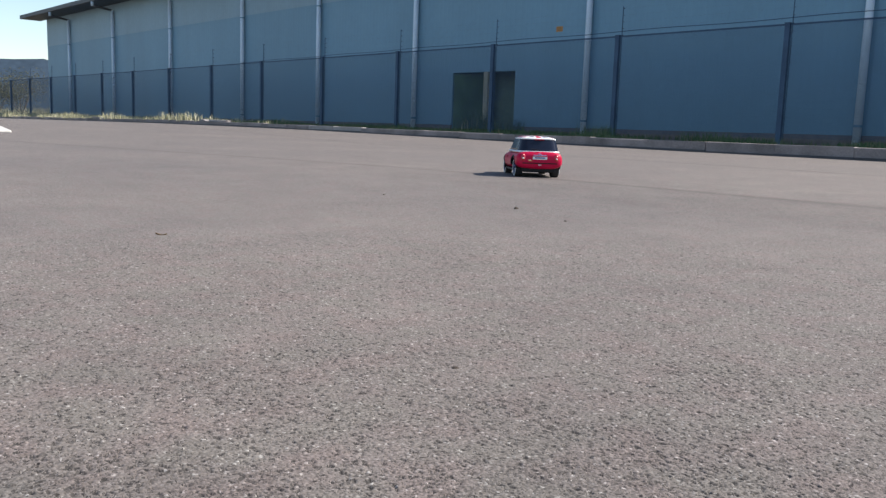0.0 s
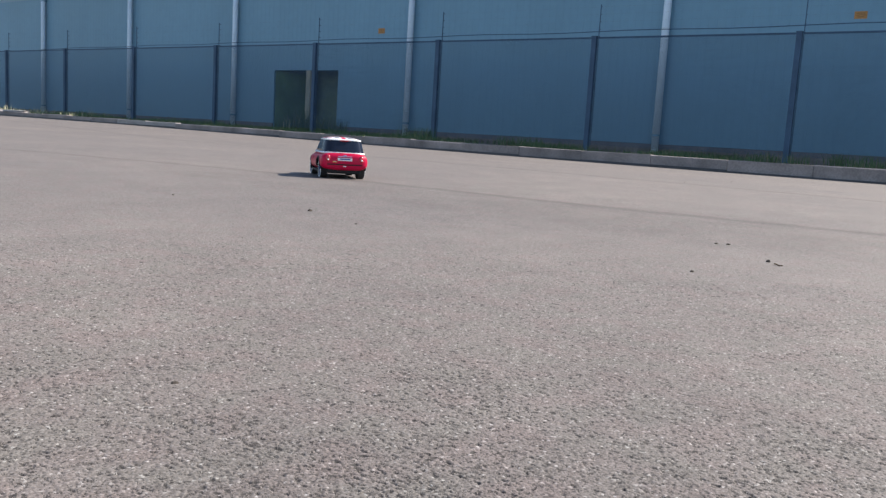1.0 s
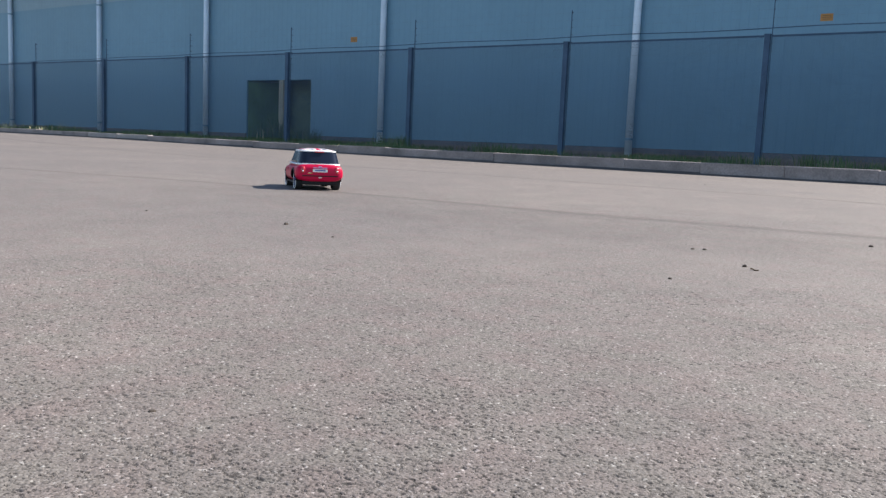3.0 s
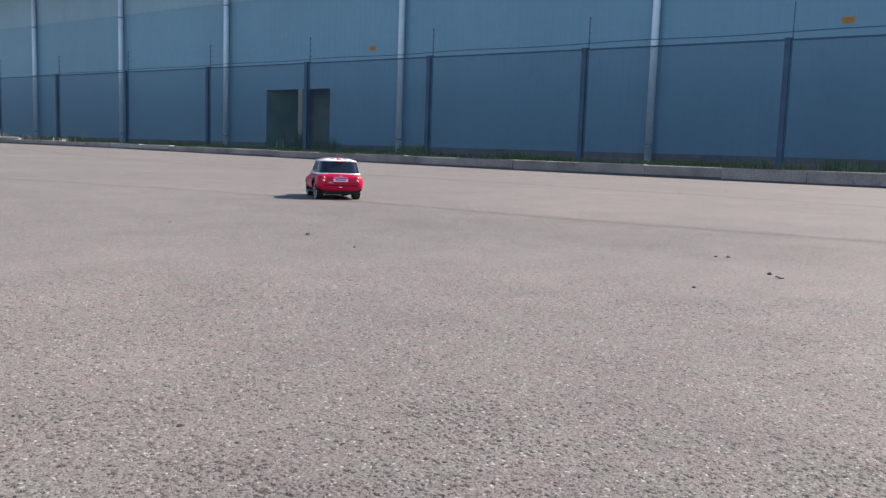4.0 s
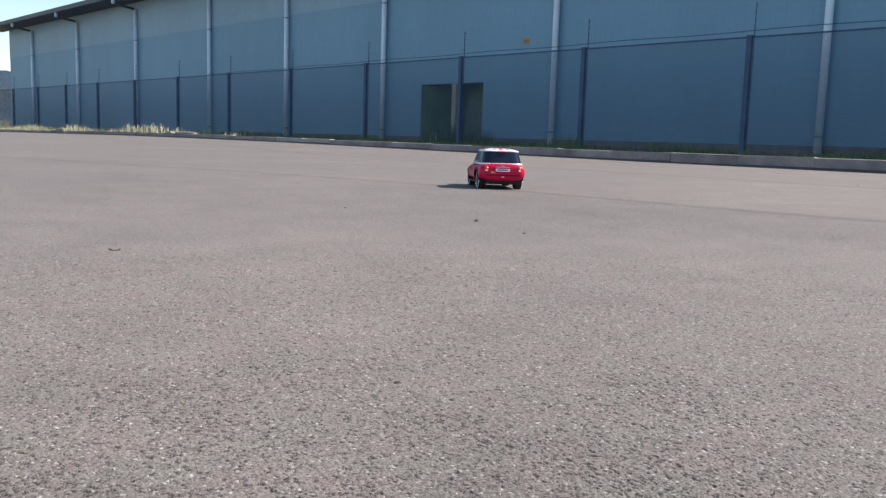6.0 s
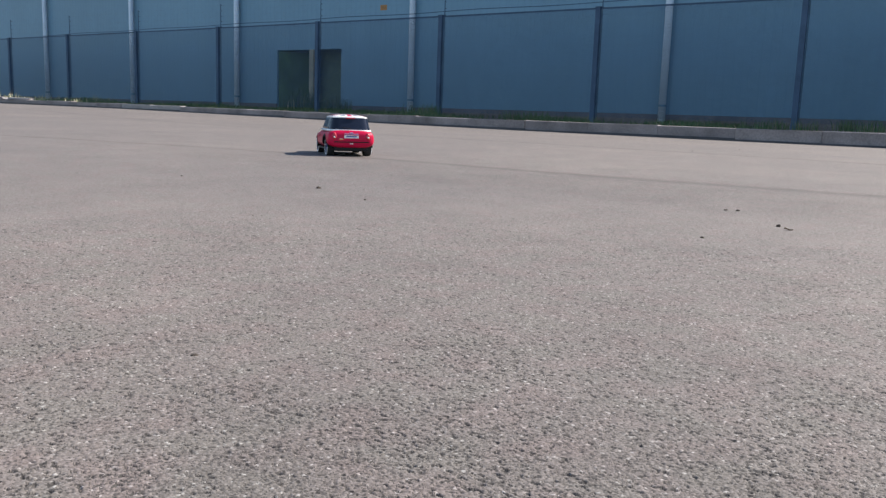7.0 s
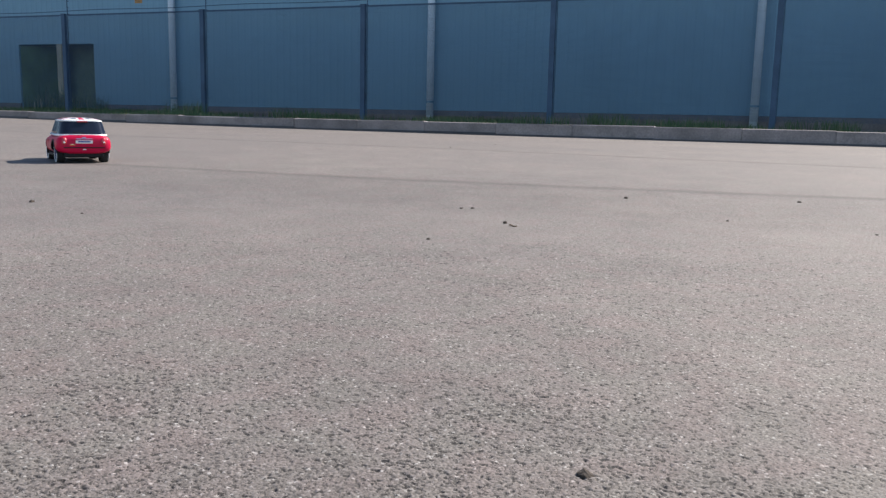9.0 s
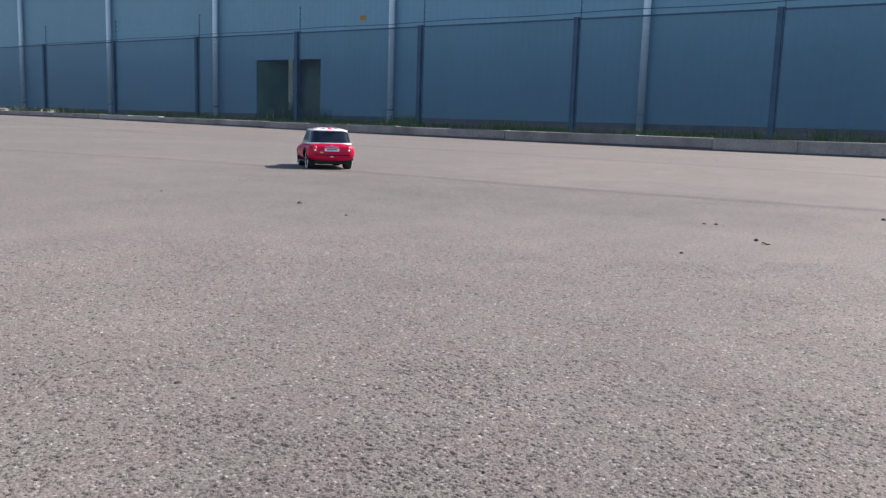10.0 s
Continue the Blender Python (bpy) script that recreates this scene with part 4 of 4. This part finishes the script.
    part("hatch_badge", plate(-0.006, 0.006, 0.0795, 0.0815, -1, 0.0016, 5), M_CHROME, car, "small bright hatch badge")
    part("script_badge", plate(0.026, 0.042, 0.0565, 0.0582, -1, 0.0012, 5), M_AMBER, car, "small pale lettering left as a bar")
    part("script_badge", plate(0.030, 0.040, 0.0592, 0.0608, -1, 0.0012, 5), M_CHROME, car)
    part("rear_wiper", rod(bmesh.new(), (-0.1700, 0.0, 0.0945), (-0.1655, 0.030, 0.0985), 0.0009, 6), M_BLACK, car)
    pl = part("number_plate", plate(-0.025, 0.025, 0.0625, 0.0720, -1, 0.0012, 12), M_CARWHITE, car, "white plate with blurred print")
    part("print_bar", plate(-0.018, 0.018, 0.0660, 0.0700, -1, 0.0017, 12), M_BAR, pl)
    part("boot_handle", plate(-0.024, 0.024, 0.0752, 0.0772, -1, 0.0022, 12), M_CHROME, car, "chrome boot handle")
    part("rear_bumper_strip", plate(-0.060, 0.060, 0.0475, 0.0510, -1, 0.0010, 16), M_BLACK, car, "black strip on the rear bumper")
    part("fog_lamp", plate(-0.005, 0.005, 0.0425, 0.0450, -1, 0.0012, 4), M_CARWHITE, car)
    part("rear_valance", boxed(-.168, -.118, -.058, .058, .018, .036, .004), M_BLACK, car)
    # sides
    for sgn in (1, -1):
        def flank(x, z, sgn=sgn):
            y = shell_side(x, z)
            return Vector((x, sgn * y, z)), Vector((0, sgn, 0.05)).normalized()
        for x0, x1, z0, z1, name, mt, lab in ((-.047, -.030, .0735, .0758, "door_handle", M_CHROME, "chrome door handle"),
                                              (.062, .067, .0745, .0775, "side_lamp", M_CARWHITE, "small white side lamp"),
                                              (.012, .034, .062, .0705, "door_sticker", M_STICKER, "dull dark red sticker")):
            bm = bmesh.new()
            patch_on(bm, flank, np.linspace(x0, x1, 4), np.linspace(z0, z1, 3), 0.0011 if name != "door_sticker" else 0.0004)
            part(name, bm, mt, car, lab)
        part("sill", boxed(-.074, .078, .055 if sgn > 0 else -.079, .079 if sgn > 0 else -.055, .0190, .0265, .003), M_BLACK, car, "black sill")
        for ax in (AXLE_F, AXLE_R):
            bm = bmesh.new()
            rows = []
            for k in range(25):
                a = radians((64 if ax > 0 else 8) + (134 if ax > 0 else 178) * k / 24)
                row = []
                for r, dy in ((.0342, -.004), (.0342, .0008), (.0405, .0008), (.0410, -.004)):
                    px, pz = ax + r * math.cos(a), WHEEL_R + 0.002 + r * math.sin(a)
                    y = shell_side(max(-.172, min(.153, px)), min(max(pz, .040), .088))
                    row.append(bm.verts.new((px, sgn * (y + dy), pz)))
                rows.append(row)
            for a, b in zip(rows, rows[1:]):
                for i in range(4):
                    j = (i + 1) % 4
                    bm.faces.new((a[i], a[j], b[j], b[i]))
            part("arch_trim", bm, M_BLACK, car, "black wheel arch trim", True)
            build_wheel(car, ax, sgn)
    part("chassis", boxed(-.150, .150, -.048, .048, .0165, .030, .004), M_BLACK, car, "black chassis tray")
    return car


CAR_X, CAR_Y, HEAD = -2.055, 2.290, 142.0
build_car(pose(CAR_X, CAR_Y, rise(CAR_X, CAR_Y), 0, 0, HEAD))


# ---- worn surface close to the eye: flat-topped stones proud of the binder, with pits between ----
def build_worn_surface(centre, radii, angles, share, cell, relief, seed):
    """A fan of ground round a point; the mesh grows coarser outwards. Angles in degrees, from +y towards -x."""
    rng = np.random.default_rng(seed)
    rr = radii[0] * np.exp(np.arange(0.0, math.log(radii[1] / radii[0]), share))
    aa = np.radians(np.arange(angles[0], angles[1], math.degrees(share)))
    R, A = np.meshgrid(rr, aa, indexing="ij")
    R = R * (1 + rng.uniform(-.3, .3, R.shape) * share)
    A = A + rng.uniform(-.3, .3, R.shape) * share
    X, Y = centre[0] - R * np.sin(A), centre[1] + R * np.cos(A)
    x0, x1, y0, y1 = X.min(), X.max(), Y.min(), Y.max()
    nx, ny = int((x1 - x0) / cell) + 4, int((y1 - y0) / cell) + 4
    px, py = rng.uniform(0.05, 0.95, (nx, ny)), rng.uniform(0.05, 0.95, (nx, ny))
    hgt = rng.uniform(0.72, 1.0, (nx, ny))
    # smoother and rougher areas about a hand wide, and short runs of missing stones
    g = rng.random((nx // 36 + 3, ny // 36 + 3))
    fu, fv = np.arange(nx) / 36.0, np.arange(ny) / 36.0
    ku, kv = fu.astype(int), fv.astype(int)
    au, av = (fu - ku)[:, None], (fv - kv)[None, :]
    worn = (g[ku][:, kv] * (1 - au) + g[ku + 1][:, kv] * au) * (1 - av) + (g[ku][:, kv + 1] * (1 - au) + g[ku + 1][:, kv + 1] * au) * av
    # pits multiply towards the eye, partly wear, partly standing in for vignetting
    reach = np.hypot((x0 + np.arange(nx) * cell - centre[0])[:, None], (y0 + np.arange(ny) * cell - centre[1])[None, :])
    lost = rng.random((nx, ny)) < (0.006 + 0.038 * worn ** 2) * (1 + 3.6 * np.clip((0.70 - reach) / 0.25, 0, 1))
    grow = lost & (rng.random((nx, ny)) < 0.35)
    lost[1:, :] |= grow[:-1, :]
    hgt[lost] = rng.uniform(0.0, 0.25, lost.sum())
    size = rng.uniform(0.70, 1.20, (nx, ny))
    size[lost] *= 0.8
    turn = rng.uniform(0, np.pi, (nx, ny))
    tc, ts, flat = np.cos(turn), np.sin(turn), rng.uniform(1.0, 1.5, (nx, ny))
    tilt = rng.uniform(-0.20, 0.20, (nx, ny, 2))
    U, V = (X - x0) / cell + 1, (Y - y0) / cell + 1
    iu, iv = np.clip(U.astype(int), 1, nx - 2), np.clip(V.astype(int), 1, ny - 2)
    F1, F2, top = np.full(X.shape, 9.0), np.full(X.shape, 9.0), np.zeros_like(X)
    for du in (-1, 0, 1):
        for dv in (-1, 0, 1):
            a, b = iu + du, iv + dv
            ex, ey = U - a - px[a, b], V - b - py[a, b]
            d = np.hypot((ex * tc[a, b] + ey * ts[a, b]) * flat[a, b], (ey * tc[a, b] - ex * ts[a, b]) / flat[a, b]) / size[a, b]
            near = d < F1
            F2 = np.where(near, F1, np.minimum(F2, d))
            F1 = np.where(near, d, F1)
            top = np.where(near, hgt[a, b] + ex * tilt[a, b, 0] + ey * tilt[a, b, 1], top)
    gap = np.clip((F2 - F1) / 0.16, 0, 1)
    Z = np.clip(top, 0.0, 1.2) * (0.55 + 0.45 * gap) * relief + rng.uniform(0, 0.0002, X.shape)
    rim = np.minimum.reduce([(R - radii[0]) / 0.03, (radii[1] - R) / 0.30, (A - aa[0]) / 0.06, (aa[-1] - A) / 0.06])
    Z = 0.0004 + Z * np.clip(rim, 0.05, 1)
    co = np.stack([X, Y, Z], -1).reshape(-1, 3)
    n, m = X.shape
    i = (np.arange(n - 1)[:, None] * m + np.arange(m - 1)[None]).reshape(-1)
    quads = np.stack([i, i + 1, i + m + 1, i + m], -1).reshape(-1)
    me = bpy.data.meshes.new("worn_asphalt_surface")
    me.vertices.add(len(co))
    me.vertices.foreach_set("co", co.astype(np.float32).reshape(-1))
    me.loops.add(len(quads))
    me.loops.foreach_set("vertex_index", quads.astype(np.int32))
    me.polygons.add(len(quads) // 4)
    me.polygons.foreach_set("loop_start", np.arange(0, len(quads), 4, dtype=np.int32))
    me.update(calc_edges=True)
    # bare binder: in the pits, and between stones near the eye as painted-in vignetting
    deep = (np.clip(top, 0, 1.2) * (0.55 + 0.45 * gap) < 0.24 + 0.30 * np.clip((0.85 - R) / 0.45, 0, 1)).reshape(-1)[i]
    me.polygons.foreach_set("material_index", deep.astype(np.int32))
    if me.polygons[0].normal.z < 0:
        me.flip_normals()
    me.materials.append(M_ASPHALT)
    me.materials.append(M_BINDER)
    tagged(new("worn_asphalt_surface", me), "small stones worn proud of the asphalt binder", "asphalt", kind="stuff")


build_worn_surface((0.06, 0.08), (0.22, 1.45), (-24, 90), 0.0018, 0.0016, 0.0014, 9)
